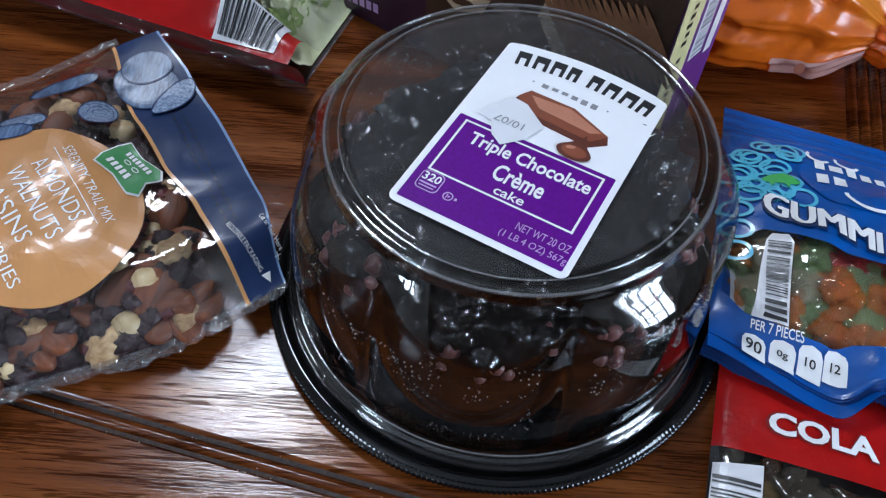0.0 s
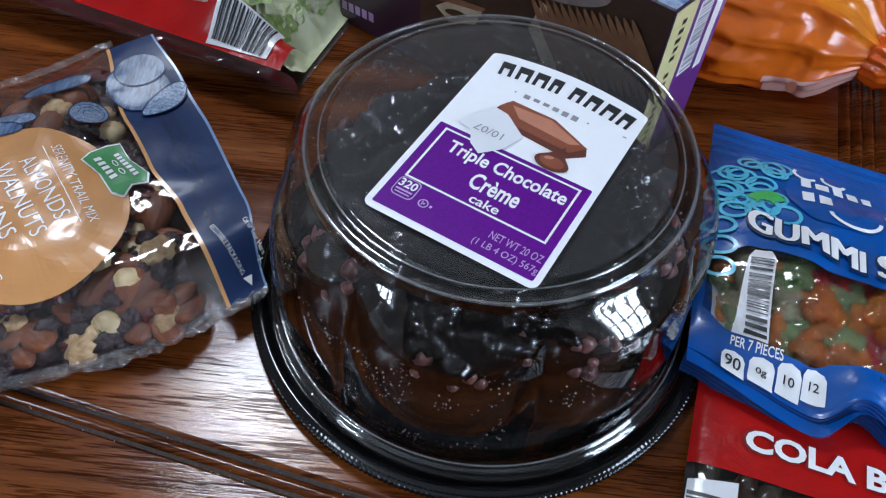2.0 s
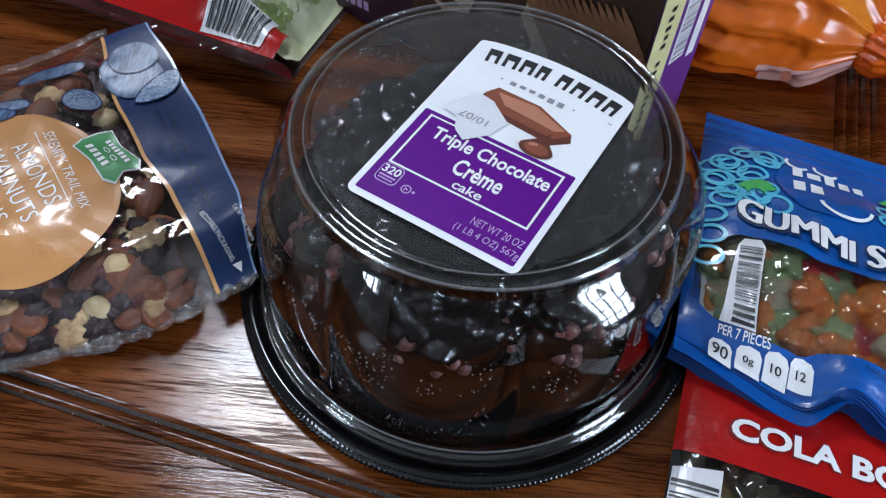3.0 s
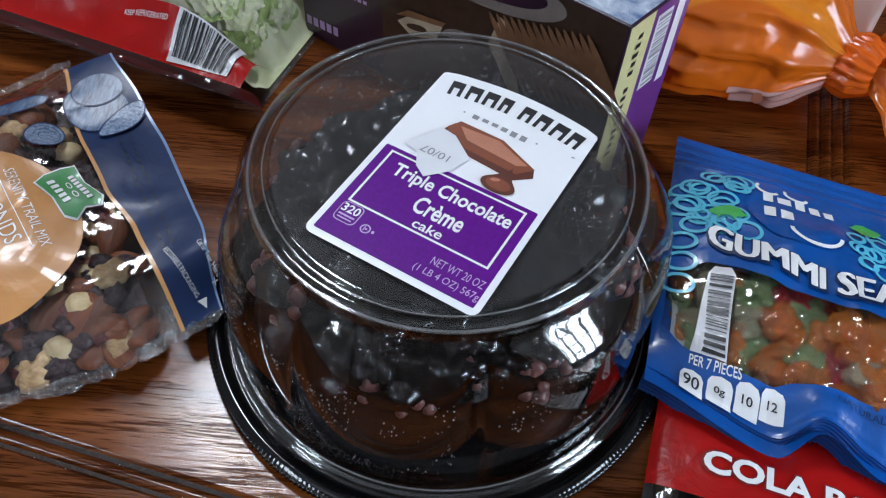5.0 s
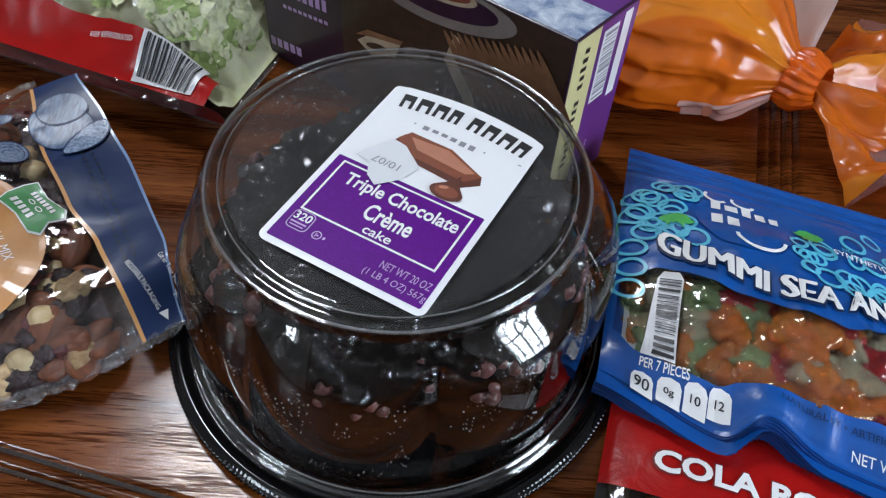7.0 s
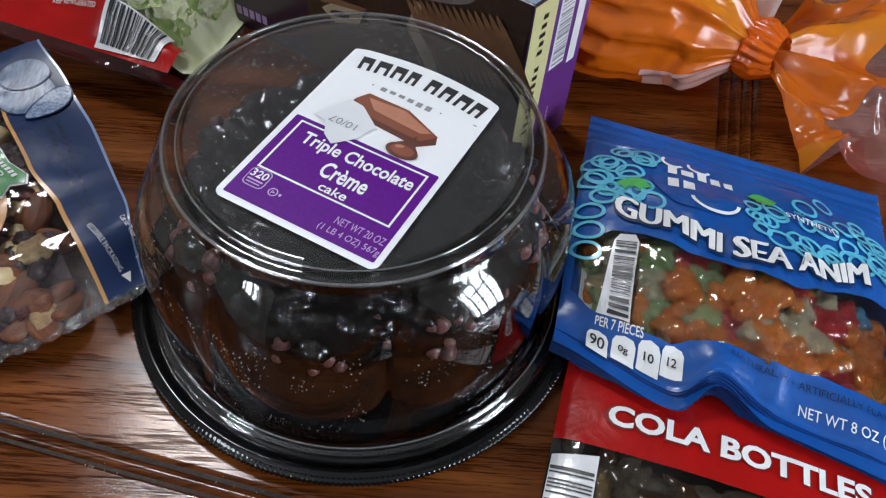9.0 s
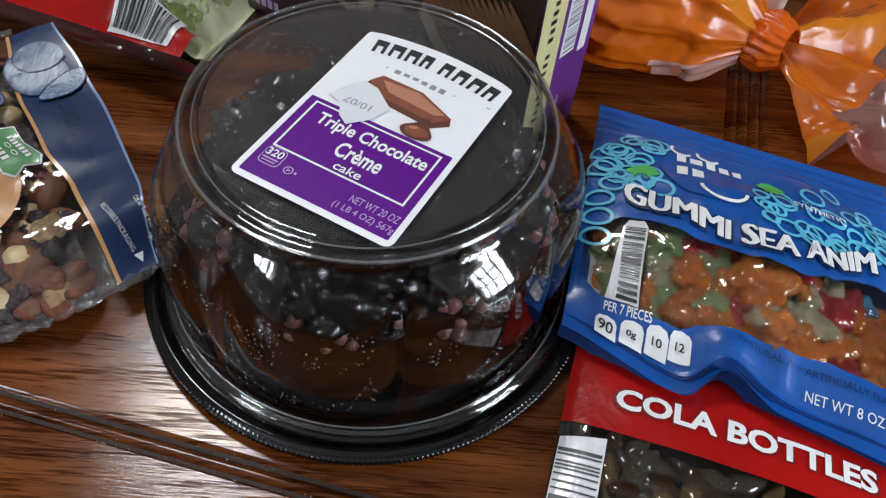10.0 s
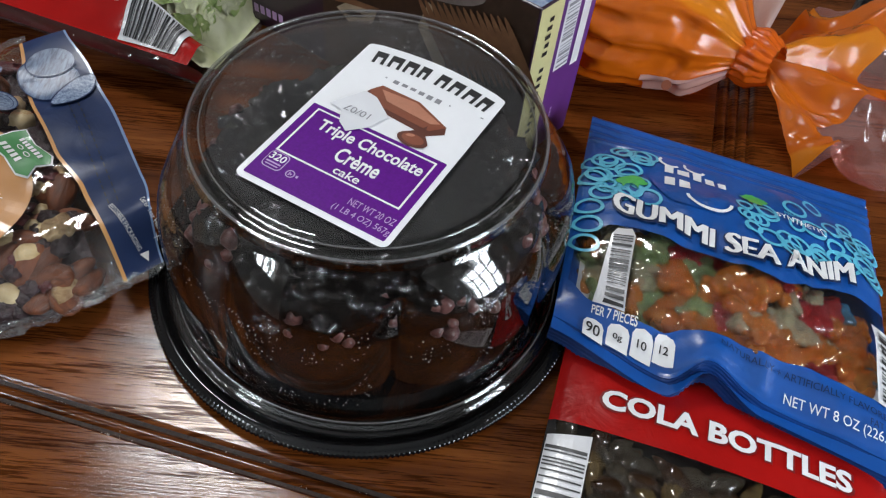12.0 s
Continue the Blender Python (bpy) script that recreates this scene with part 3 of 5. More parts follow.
part("housing", block(LIGHT_AT[0] - hx, LIGHT_AT[0] + hx, LIGHT_AT[1] - hy, LIGHT_AT[1] + hy, CEIL_Z - 0.058, CEIL_Z - 0.0005), M_WHITE, lamp, "", False)

# ---- table ----
TU = Vector((math.cos(TABLE_TURN), math.sin(TABLE_TURN), 0))
TV = Vector((-math.sin(TABLE_TURN), math.cos(TABLE_TURN), 0))
M_TABLE = Matrix(((TU.x, TV.x, 0, 0), (TU.y, TV.y, 0, 0), (0, 0, 1, 0), (0, 0, 0, 1)))
GROOVE_V, GROOVE_U = -0.1185, 0.209
EDGE = dict(u0=-0.95, u1=0.52, v0=-0.30, v1=0.50)


def strip(profile, p0, p1, axis):
    """A moulding: a (across, height) profile swept straight along the table's u or v."""
    def at(t, k):
        c, z = profile[k]
        q = TU * t + TV * c if axis == "u" else TV * t + TU * c
        return Vector((q.x, q.y, z))
    bm = grid(lambda k, t: at(t, int(k)), list(range(len(profile))), span(p0, p1, 24))
    bmesh.ops.recalc_face_normals(bm, faces=bm.faces)
    if sum(f.normal.z for f in bm.faces) < 0:
        bmesh.ops.reverse_faces(bm, faces=bm.faces)
    return bm


table = thing("table", (0, 0, FLOOR_Z), "dark red-brown varnished oak table with routed border grooves", "table")
# bead between two grooves along the near border, outwards from the field
near = [(0.0, 0.0), (-0.0012, -0.0006), (-0.0024, -0.0028), (-0.0036, -0.0030), (-0.0044, -0.0014), (-0.0058, 0.0000), (-0.0072, 0.0006), (-0.0086, 0.0002), (-0.0096, -0.0012), (-0.0104, -0.0026), (-0.0114, -0.0026), (-0.0122, -0.0010), (-0.0132, 0.0)]
side = []
for k in range(4):
    c = k * 0.0070
    side += [(c, 0.0), (c + 0.0010, -0.0016), (c + 0.0022, -0.0018), (c + 0.0032, -0.0004), (c + 0.0050, 0.0003)]
side += [(0.0275, 0.0)]
FIELD_V, FIELD_U = GROOVE_V, GROOVE_U
part("panel", block(EDGE["u0"], FIELD_U, FIELD_V, EDGE["v1"], -0.022, 0.0, M_TABLE), M_PANEL, table, "", False)
part("moulding", strip([(FIELD_V + c, z) for c, z in near], EDGE["u0"], FIELD_U + 0.0275, "u"), M_MOULD, table, "rounded bead between two dark grooves")
part("moulding", strip([(FIELD_U + c, z) for c, z in side], FIELD_V, EDGE["v1"], "v"), M_MOULD_SIDE, table, "narrow reeded grooves")
# flat dark brown strips along the bottoms of both near grooves
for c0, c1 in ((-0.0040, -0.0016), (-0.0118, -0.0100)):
    part("grime", strip([(FIELD_V + c1, -0.0018), (FIELD_V + c0, -0.0018)], EDGE["u0"], FIELD_U + 0.0275, "u"), M_GROOVE_DARK, table, "dark brown strip along the groove bottom")


def dust():
    """Small pale crumbs caught along both lips of the near grooves."""
    rng, bm = random.Random(77), bmesh.new()
    for k in range(420):
        u = rng.uniform(-0.36, 0.10)
        if noise.noise(Vector((u * 34, k % 4, 0.0))) < 0.12:
            continue
        c, z = ((-0.0010, -0.0008), (-0.0044, -0.0010), (-0.0096, -0.0008), (-0.0126, -0.0004))[k % 4]
        q = TU * u + TV * (FIELD_V + c + rng.gauss(0, 0.0005))
        s = rng.uniform(0.00006, 0.00026)
        bmesh.ops.create_icosphere(bm, subdivisions=1, radius=1.0, matrix=Matrix.Translation((q.x, q.y, z)) @ Euler((0, 0, rng.uniform(0, 3))).to_matrix().to_4x4() @ Matrix.Diagonal((s * rng.uniform(1, 2.4), s, s * 0.7, 1)))
    return bm


tagged(part("dust", dust(), M_DUST, table, "pale crumbs of dust along the grooves"), kind="stuff")
part("border", block(EDGE["u0"], EDGE["u1"], EDGE["v0"], FIELD_V - 0.0132, -0.022, 0.0, M_TABLE), M_BORDER, table, "", False)
part("border", block(FIELD_U + 0.0275, EDGE["u1"], FIELD_V - 0.0132, EDGE["v1"], -0.022, 0.0, M_TABLE), M_BORDER_SIDE, table, "", False)
part("apron", block(EDGE["u0"] + 0.06, EDGE["u1"] - 0.06, EDGE["v0"] + 0.06, EDGE["v1"] - 0.06, -0.10, -0.022, M_TABLE), M_BORDER, table, "", False)
for u in (EDGE["u0"] + 0.09, EDGE["u1"] - 0.09):
    for v in (EDGE["v0"] + 0.09, EDGE["v1"] - 0.09):
        part("leg", block(u - 0.03, u + 0.03, v - 0.03, v + 0.03, FLOOR_Z, -0.10, M_TABLE, 0.006), M_BORDER, table, "", False)

# ---- cake in its container ----
CC = (0.0318, -0.0095)
container = thing("cake_container", (CC[0], CC[1], 0), "clear domed plastic cake container on a black ridged tray", "container")


def knurl(t, r, z):
    return 0.00034 * math.cos(300 * t) if r > 0.1115 else 0.0


tray_profile = [(0, 0.0052), (0.080, 0.0052), (0.0845, 0.0048), (0.0870, 0.0030), (0.0905, 0.0030), (0.0930, 0.0060), (0.0955, 0.0085), (0.0985, 0.0092), (0.1005, 0.0080), (0.1020, 0.0060), (0.1040, 0.0058), (0.1056, 0.0076), (0.1075, 0.0090), (0.1094, 0.0088), (0.1106, 0.0074), (0.1116, 0.0070), (0.1126, 0.0066), (0.1129, 0.0052), (0.1122, 0.0042), (0.1110, 0.0044), (0.1060, 0.0030), (0.0980, 0.0004), (0, 0.0004)]
part("tray", revolve(tray_profile, 1200, CC, knurl), M_TRAY, container, "glossy black plastic tray with raised rings")


LOBE = radians(127)


def lobes(t, r, z):
    """Seven deep flutes that run out below the shoulder and above the foot."""
    k = smooth((z - 0.013) / 0.022) * (1 - smooth((z - 0.082) / 0.015))
    return k * (0.0088 * abs(math.sin(3.5 * (t + LOBE))) ** 0.6 - 0.0058)


lid_profile = [(0.1040, 0.0100), (0.1005, 0.0108), (0.0985, 0.0125), (0.0972, 0.0180), (0.0966, 0.0280), (0.0964, 0.0400), (0.0962, 0.0500), (0.0957, 0.0600), (0.0947, 0.0690), (0.0932, 0.0765), (0.0912, 0.0830), (0.0888, 0.0885), (0.0860, 0.0930), (0.0833, 0.0961), (0.0812, 0.0980), (0.0799, 0.0994), (0.0794, 0.1010), (0.0793, 0.1026), (0.0791, 0.1041), (0.0786, 0.1055), (0.0777, 0.1066), (0.0764, 0.1072), (0.0750, 0.1073), (0.0738, 0.1069), (0.0730, 0.1068), (0.0722, 0.1074), (0.0715, 0.1081), (0.0707, 0.1083), (0.0702, 0.1083), (0.0690, 0.1083), (0.045, 0.1083), (0, 0.1083)]
lid = part("dome_lid", revolve(lid_profile, 240, CC, lobes), M_DOME, container, "clear plastic dome lid with fluted sides")
sol = lid.modifiers.new("thickness", "SOLIDIFY")
sol.thickness, sol.offset = 0.0005, -1

def ring_bead(radius, z, thick, n=200, m=8):
    def at(t, k):
        rr = radius + thick * math.cos(k)
        return Vector((CC[0] + rr * math.cos(t), CC[1] + rr * math.sin(t), z + thick * math.sin(k)))
    bm = grid(at, span(0, 2 * math.pi, n), span(0, 2 * math.pi, m))
    bmesh.ops.remove_doubles(bm, verts=bm.verts, dist=1e-6)
    bmesh.ops.recalc_face_normals(bm, faces=bm.faces)
    return bm


for radius, z, thick in ((0.0730, 0.1069, 0.00045), (0.0785, 0.1058, 0.00085), (0.0988, 0.0122, 0.00060)):
    part("rim_bead", ring_bead(radius, z, thick), M_RIM, container)

def dew():
    """Fine drops of moisture, gathered in patches on the inside of the lid."""
    rng, vs, fs = random.Random(12), [], []
    sides = [(r, z) for r, z in lid_profile if 0.020 < z < 0.092]
    while len(vs) < 6 * 1500:
        t, z = rng.uniform(0, 2 * math.pi), rng.uniform(0.022, 0.086)
        s = rng.uniform(0.00012, 0.00034) * rng.choice((1, 1, 1.5))
        if rng.random() < 0.12:
            rr, zz = rng.uniform(0.045, 0.070), 0.1071
        else:
            if noise.noise(Vector((7 * math.cos(t), 7 * math.sin(t), z * 55))) < 0.16:
                continue
            rr = np.interp(z, [q[1] for q in sides], [q[0] for q in sides]) + lobes(t, 0, z) - 0.0007
            zz = z
        c, k = Vector((CC[0] + rr * math.cos(t), CC[1] + rr * math.sin(t), zz)), len(vs)
        vs += [c + Vector(d) * s for d in ((1, 0, 0), (0, 1, 0), (-1, 0, 0), (0, -1, 0), (0, 0, 1), (0, 0, -1))]
        fs += [(k + a, k + (a + 1) % 4, k + 4) for a in range(4)] + [(k + (a + 1) % 4, k + a, k + 5) for a in range(4)]
    bm, me = bmesh.new(), bpy.data.meshes.new("condensation_and_veil")
    me.from_pydata(vs, [], fs)
    bm.from_mesh(me)
    bpy.data.meshes.remove(me)
    return bm


part("condensation_and_veil", dew(), M_DEW, container, "fine drops of moisture inside the lid")


def big_drops():
    """Flattened drops clinging in clusters under the flat of the lid."""
    rng, bm = random.Random(31), bmesh.new()
    hubs = [(rng.uniform(0, 2 * math.pi), rng.uniform(0.040, 0.070)) for _ in range(16)]
    for k in range(210):
        t, rr = hubs[k % 16]
        x, y = CC[0] + rr * math.cos(t) + rng.gauss(0, 0.0055), CC[1] + rr * math.sin(t) + rng.gauss(0, 0.0055)
        if math.hypot(x - CC[0], y - CC[1]) > 0.0705:
            continue
        s, lx = rng.uniform(0.0004, 0.0012), rng.uniform(0.8, 1.5)
        m = Matrix.Translation((x, y, 0.1071)) @ Euler((0, 0, rng.uniform(0, 6.3))).to_matrix().to_4x4() @ Matrix.Diagonal((s * lx, s, s * 0.55, 1))
        bmesh.ops.create_icosphere(bm, subdivisions=1, radius=1.0, matrix=m)
    return bm


# pale disc standing in for the ceiling's reflection on the flat of the lid
part("condensation_and_veil", revolve([(0.0700, 0.1074), (0.035, 0.1074), (0, 0.1074)], 96, CC), M_LID_VEIL, container, "thin moisture veil with the ceiling's grey reflection put in")
part("condensation_and_veil", big_drops(), M_DROP, container, "larger drops under the lid")

# label on the lid: local x across, y up, from its lower left corner
LX, LY = Vector((0.894, -0.447, 0)), Vector((0.447, 0.894, 0))
LAB0 = Vector((-0.0188, -0.0516, 0.1090))
LW, LH = 0.0722, 0.1024


def on_label(x, y):
    return LAB0 + LX * x + LY * y


r = 0.0036
outline = [(LW - r + r * math.sin(a), r - r * math.cos(a)) for a in [radians(15 * k) for k in range(7)]]
outline += [(LW - 0.0022 + 0.0022 * math.cos(a), LH - 0.003 + 0.0022 * math.sin(a)) for a in [radians(20 * k) for k in range(5)]]
outline += [(LW * (1 - k / 12), LH - 0.0005 + 0.0042 * math.sin(math.pi * k / 12)) for k in range(1, 12)]
outline += [(0.0022 - 0.0022 * math.cos(a), LH - 0.003 + 0.0022 * math.sin(a)) for a in [radians(80 - 20 * k) for k in range(5)]]
outline += [(r - r * math.cos(a), r - r * math.sin(a)) for a in [radians(15 * k) for k in range(7)]]
label = part("label", laid(flat_poly(outline), on_label, 0.0004), M_LABEL, container, "white and purple printed paper label")


def on_lid(name, bm, m, level, text=""):
    return part(name, laid(bm, on_label, 0.0004 + 0.00012 * level), m, label, text, False)


on_lid("purple_panel", flat_poly(rounded(0.0026, 0.0030, LW - 0.0026, 0.0522, 0.0008)), M_PURPLE, 1)
fx0, fx1, fy0, fy1, fw = 0.0062, LW - 0.0062, 0.0198, 0.0502, 0.0009
on_lid("white_frame", flat_bars([(fx0, fy0, fx1, fy0 + fw), (fx0, fy1 - fw, fx1, fy1), (fx0, fy0 + fw, fx0 + fw, fy1 - fw), (fx1 - fw, fy0 + fw, fx1, fy1 - fw)]), M_WHITEINK, 2)
on_lid("lettering", placed(lettering("Triple Chocolate", 0.0512, 0.0088, 0.022), 0.0122, 0.0374), M_WHITEINK, 2)
on_lid("lettering", placed(lettering("Crème", 0.0208, 0.0084, 0.022), 0.0282, 0.0280), M_WHITEINK, 2)
on_lid("lettering", placed(lettering("cake", 0.0122, 0.0044, 0.012), 0.0325, 0.0218), M_WHITEINK, 2)
on_lid("lettering", placed(lettering("NET WT 20 OZ", 0.0212, 0.0036, 0.0), 0.0472, 0.0112), M_LILAC, 2)
on_lid("lettering", placed(lettering("(1 LB 4 OZ) 567g", 0.0262, 0.0040, 0.0), 0.0430, 0.0052), M_LILAC, 2)
on_lid("badge", flat_poly(rounded(0.0056, 0.0098, 0.0150, 0.0195, 0.0022)), M_LILAC, 2, "small lilac calorie badge")
on_lid("badge", flat_poly(rounded(0.0060, 0.0102, 0.0146, 0.0191, 0.0020)), M_PURPLE, 3)
on_lid("lettering", placed(lettering("320", 0.0074, 0.0040, 0.02), 0.0066, 0.0144), M_WHITEINK, 4)
on_lid("small_print", flat_bars([(0.0068, 0.0126, 0.0138, 0.0134), (0.0072, 0.0112, 0.0134, 0.0118)]), M_LILAC, 4)
on_lid("mark", flat_ring(0.0195, 0.0118, 0.0018, 0.0018, 0.0005), M_LILAC, 2)
on_lid("mark", flat_bars([(0.0188, 0.0108, 0.0192, 0.0128), (0.0194, 0.0114, 0.0202, 0.0122), (0.0222, 0.0112, 0.0232, 0.0124)]), M_LILAC, 2)
# shop mark: a row of plain open blocks on an arc, and a small grey row below
for k, (x, w) in enumerate(((0.0075, 0.0058), (0.0150, 0.0062), (0.0226, 0.0058), (0.0298, 0.0048), (0.0390, 0.0054), (0.0462, 0.0058), (0.0538, 0.0062), (0.0615, 0.0055))):
    u = (x + w / 2) / LW
    y = 0.0884 + 0.0042 * math.sin(math.pi * u)
    t = 0.17 * math.cos(math.pi * u)
    st, hi = 0.0016, 0.0086
    glyph = flat_bars([(-w / 2, 0, -w / 2 + st, hi), (w / 2 - st, 0, w / 2, hi), (-w / 2 + st, 0.0046, w / 2 - st, hi)])
    on_lid("mark", placed(glyph, x + w / 2, y, t), M_INK, 1)
on_lid("mark", flat_bars([(0.0235 + 0.0044 * k, 0.0828 + 0.0006 * math.sin(k), 0.0262 + 0.0044 * k, 0.0852) for k in range(6)] + [(0.0190, 0.0838, 0.0198, 0.0846), (0.0522, 0.0838, 0.0530, 0.0846)]), M_GREYINK, 1)
on_lid("mark", flat_bars([(0.0675, 0.0850, 0.0690, 0.0856)]), M_GREYINK, 1)
# printed chocolate block and drop
def block_print(points):
    return flat_poly([(0.0386 + (x - 0.0400) * 1.04, 0.0702 + (y - 0.0697) * 1.0) for x, y in points])


on_lid("printed_chocolate", block_print([(0.0195, 0.0712), (0.0240, 0.0637), (0.0545, 0.0612), (0.0605, 0.0662), (0.0590, 0.0702), (0.0420, 0.0777), (0.0235, 0.0780), (0.0215, 0.0757)]), M_CHOC_DARK, 1)
on_lid("printed_chocolate", block_print([(0.0200, 0.0727), (0.0250, 0.0662), (0.0540, 0.0644), (0.0592, 0.0704), (0.0420, 0.0780), (0.0232, 0.0782)]), M_CHOC, 2)
on_lid("printed_chocolate", block_print([(0.0245, 0.0757), (0.0300, 0.0702), (0.0525, 0.0684), (0.0560, 0.0707), (0.0410, 0.0768)]), M_CHOC_LIGHT, 3)
drop = [(0.0500 + 0.0072 * math.cos(radians(a)), 0.0562 + 0.0040 * math.sin(radians(a))) for a in range(150, 391, 20)] + [(0.0540, 0.0606), (0.0522, 0.0638), (0.0512, 0.0672), (0.0498, 0.0640), (0.0468, 0.0608)]
on_lid("printed_chocolate", flat_poly(drop), M_CHOC_DARK, 4)
on_lid("printed_chocolate", flat_disc(0.0500, 0.0566, 0.0052, 0.0030, 20, 3), M_CHOC, 5)
on_lid("printed_chocolate", flat_disc(0.0480, 0.0580, 0.0020, 0.0009, 14, 2, 0.4), M_CHOC_LIGHT, 6)
on_lid("date_sticker", flat_poly([(0.0085, 0.0555), (0.0150, 0.0545), (0.0185, 0.0480), (0.0240, 0.0445), (0.0310, 0.0520), (0.0345, 0.0620), (0.0235, 0.0700), (0.0170, 0.0710)]), M_STICKER, 6, "torn clear date sticker")
on_lid("lettering", placed(lettering("10/07", 0.0125, 0.0038, 0.0), 0.0278, 0.0592, math.pi), M_GREYINK, 7)

# the cake: fluted sides, dark ganache over the top, chips pressed on
cake = thing("cake", (CC[0], CC[1], 0.0052), "dark chocolate cake with glossy ganache and chocolate chips", "cake")


def cake_at(q, t, grow=0.0):
    """q runs 0 at the centre of the top to 1 at the foot."""
    flute = abs(math.sin(3.5 * (t + LOBE)))
    rad = 0.0712 + 0.0135 * flute ** 0.65
    if q < 0.55:
        rr, z = rad * 0.86 * q / 0.55, 0.078
    else:
        k = (q - 0.55) / 0.45
        rr = rad * (0.86 + 0.14 * math.sin(min(1, k * 2.2) * math.pi / 2))
        z = 0.078 - 0.072 * k ** 1.25
    d = Vector((math.cos(t), math.sin(t), 0))
    n = 1 - smooth((q - 0.6) / 0.2)
    p = d * rr
    z += n * (0.0065 * noise.noise(Vector((p.x * 60, p.y * 60, 1.0))) + 0.003 * noise.noise(Vector((p.x * 150, p.y * 150, 4.0))))
    z -= 0.010 * n * smooth((q - 0.42) / 0.16) * (0.5 + 0.5 * noise.noise(Vector((p.x * 40, p.y * 40, 9.0))))
    side = smooth((q - 0.56) / 0.08)
    rr += side * (0.0012 * noise.noise(Vector((p.x * 60, p.y * 60, z * 50))) + 0.0004 * noise.noise(Vector((p.x * 210, p.y * 210, z * 210))) - 0.0010)
    return Vector((CC[0], CC[1], 0)) + d * (rr + grow * (0.3 + smooth((q - 0.5) / 0.1))) + Vector((0, 0, max(z, 0.0056) + grow))


def around(fn, q0, q1, n, m):
    bm = grid(lambda q, t: fn(q, t), span(q0, q1, n), span(0, 2 * math.pi, m))
    bmesh.ops.remove_doubles(bm, verts=bm.verts, dist=1e-5)
    bmesh.ops.recalc_face_normals(bm, faces=bm.faces)
    return bm


part("cake_body", around(lambda q, t: cake_at(q, t), 0.001, 1.0, 70, 320), M_CAKE, cake, "moist brown cake with fluted sides")


def glaze(q, t):
    reach = 0.755 + 0.07 * noise.noise(Vector((3 * math.cos(t), 3 * math.sin(t), 2.0))) + 0.04 * math.cos(7 * (t + LOBE))
    return cake_at(q * reach, t, 0.0012)


part("ganache", around(glaze, 0.001, 1.0, 46, 220), M_GANACHE, cake, "glossy near-black ganache")
rng = random.Random(4)
chunk = [lump("chocolate_curl", M_GANACHE, 0.0050, 0.0040, 0.0034, 0.5, 1.9, k, (16, 11)) for k in range(6)]
chips = [lump("chocolate_chip", M_CHIP, 0.0030, 0.0030, 0.0022, 0.25, 2.0, k + 5, (10, 7), lambda d: Vector((d.x * (1 - 0.35 * d.z), d.y * (1 - 0.35 * d.z), d.z))) for k in range(3)]
for k in range(300):
    t, q = rng.uniform(0, 2 * math.pi), rng.uniform(0.12, 0.62) ** 0.8
    q = min(q, 0.64)
    p = cake_at(q, t, 0.0012)
    piece("chocolate_curl", rng.choice(chunk), Matrix.Translation(p) @ Euler((rng.uniform(-0.7, 0.7), rng.uniform(-0.7, 0.7), rng.uniform(0, 6.3))).to_matrix().to_4x4() @ Matrix.Scale(rng.uniform(0.8, 1.6), 4), cake)
for k in range(84):
    t, q = rng.uniform(0, 2 * math.pi), rng.choice((rng.uniform(0.57, 0.74), rng.uniform(0.62, 0.76), rng.uniform(0.62, 0.80)))
    p = cake_at(q, t, 0.0008)
    out = Vector((math.cos(t), math.sin(t), 0.3)).to_track_quat("Z", "Y").to_matrix().to_4x4()
    piece("chocolate_chip", rng.choice(chips), Matrix.Translation(p) @ out @ Euler((rng.uniform(-0.5, 0.5), rng.uniform(-0.5, 0.5), 0)).to_matrix().to_4x4() @ Matrix.Scale(rng.uniform(0.75, 1.65), 4), cake)

# ---- trail mix pouch ----
pouch = thing("trail_mix_pouch", (-0.19, 0.0, 0.0), "clear pouch of nuts and raisins with a navy header", "bag")


def pouch_under(a, b):
    p = trail_top(a, b)
    k = dome_of(a / TRAIL_W) ** 0.35 * smooth(b / 0.05)
    floor_z = 0.0015 + 0.004 * (1 - k)
    p.z = p.z - (p.z - floor_z) * smooth(k * 1.3) - 0.0002
    return p


def header_edge(a):
    return ramp(a, [(0, 0.0245), (0.045, 0.0300), (0.09, 0.0275), (0.12, 0.0225), (0.173, 0.0190)])


As = span(0, TRAIL_W, 60)
part("header", grid(lambda a, k: trail_top(a, header_edge(a) * k), As, span(0.05, 1, 12)), M_NAVY, pouch, "navy blue printed header")
part("header_edge", grid(lambda a, k: trail_top(a, header_edge(a) * k) + Vector((0, 0, 0.0001)), As, [0, 0.05]), M_NAVY_EDGE, pouch, "pale blue cut edge")
part("stripe", grid(lambda a, k: trail_top(a, header_edge(a) + 0.0018 * k) + Vector((0, 0, 0.0003)), As, span(0, 1, 2)), M_PEACHLINE, pouch, "thin orange stripe")
part("film", grid(lambda a, k: trail_top(a, header_edge(a) + (TRAIL_L - header_edge(a)) * k), As, span(0, 1, 80)), M_FILM, pouch, "clear crinkled film")
part("under_film", grid(pouch_under, As, span(0, TRAIL_L, 60)), M_SEAL, pouch)
rim = random.Random(2)


def pouch_seal(k, b):
    p = trail_top(TRAIL_W, b)
    q = trail_top(TRAIL_W - 0.004, b)
    d = (p - q)
    d.z = 0
    d.normalize()
    w = 0.0075 + 0.0018 * noise.noise(Vector((b * 60, 3, 0)))
    return p + d * (w * k - 0.0035) + Vector((0, 0, 0.0008 + 0.0030 * noise.noise(Vector((b * 230, k * 2.5, 1))) * k - 0.002 * k * (1 - k)))


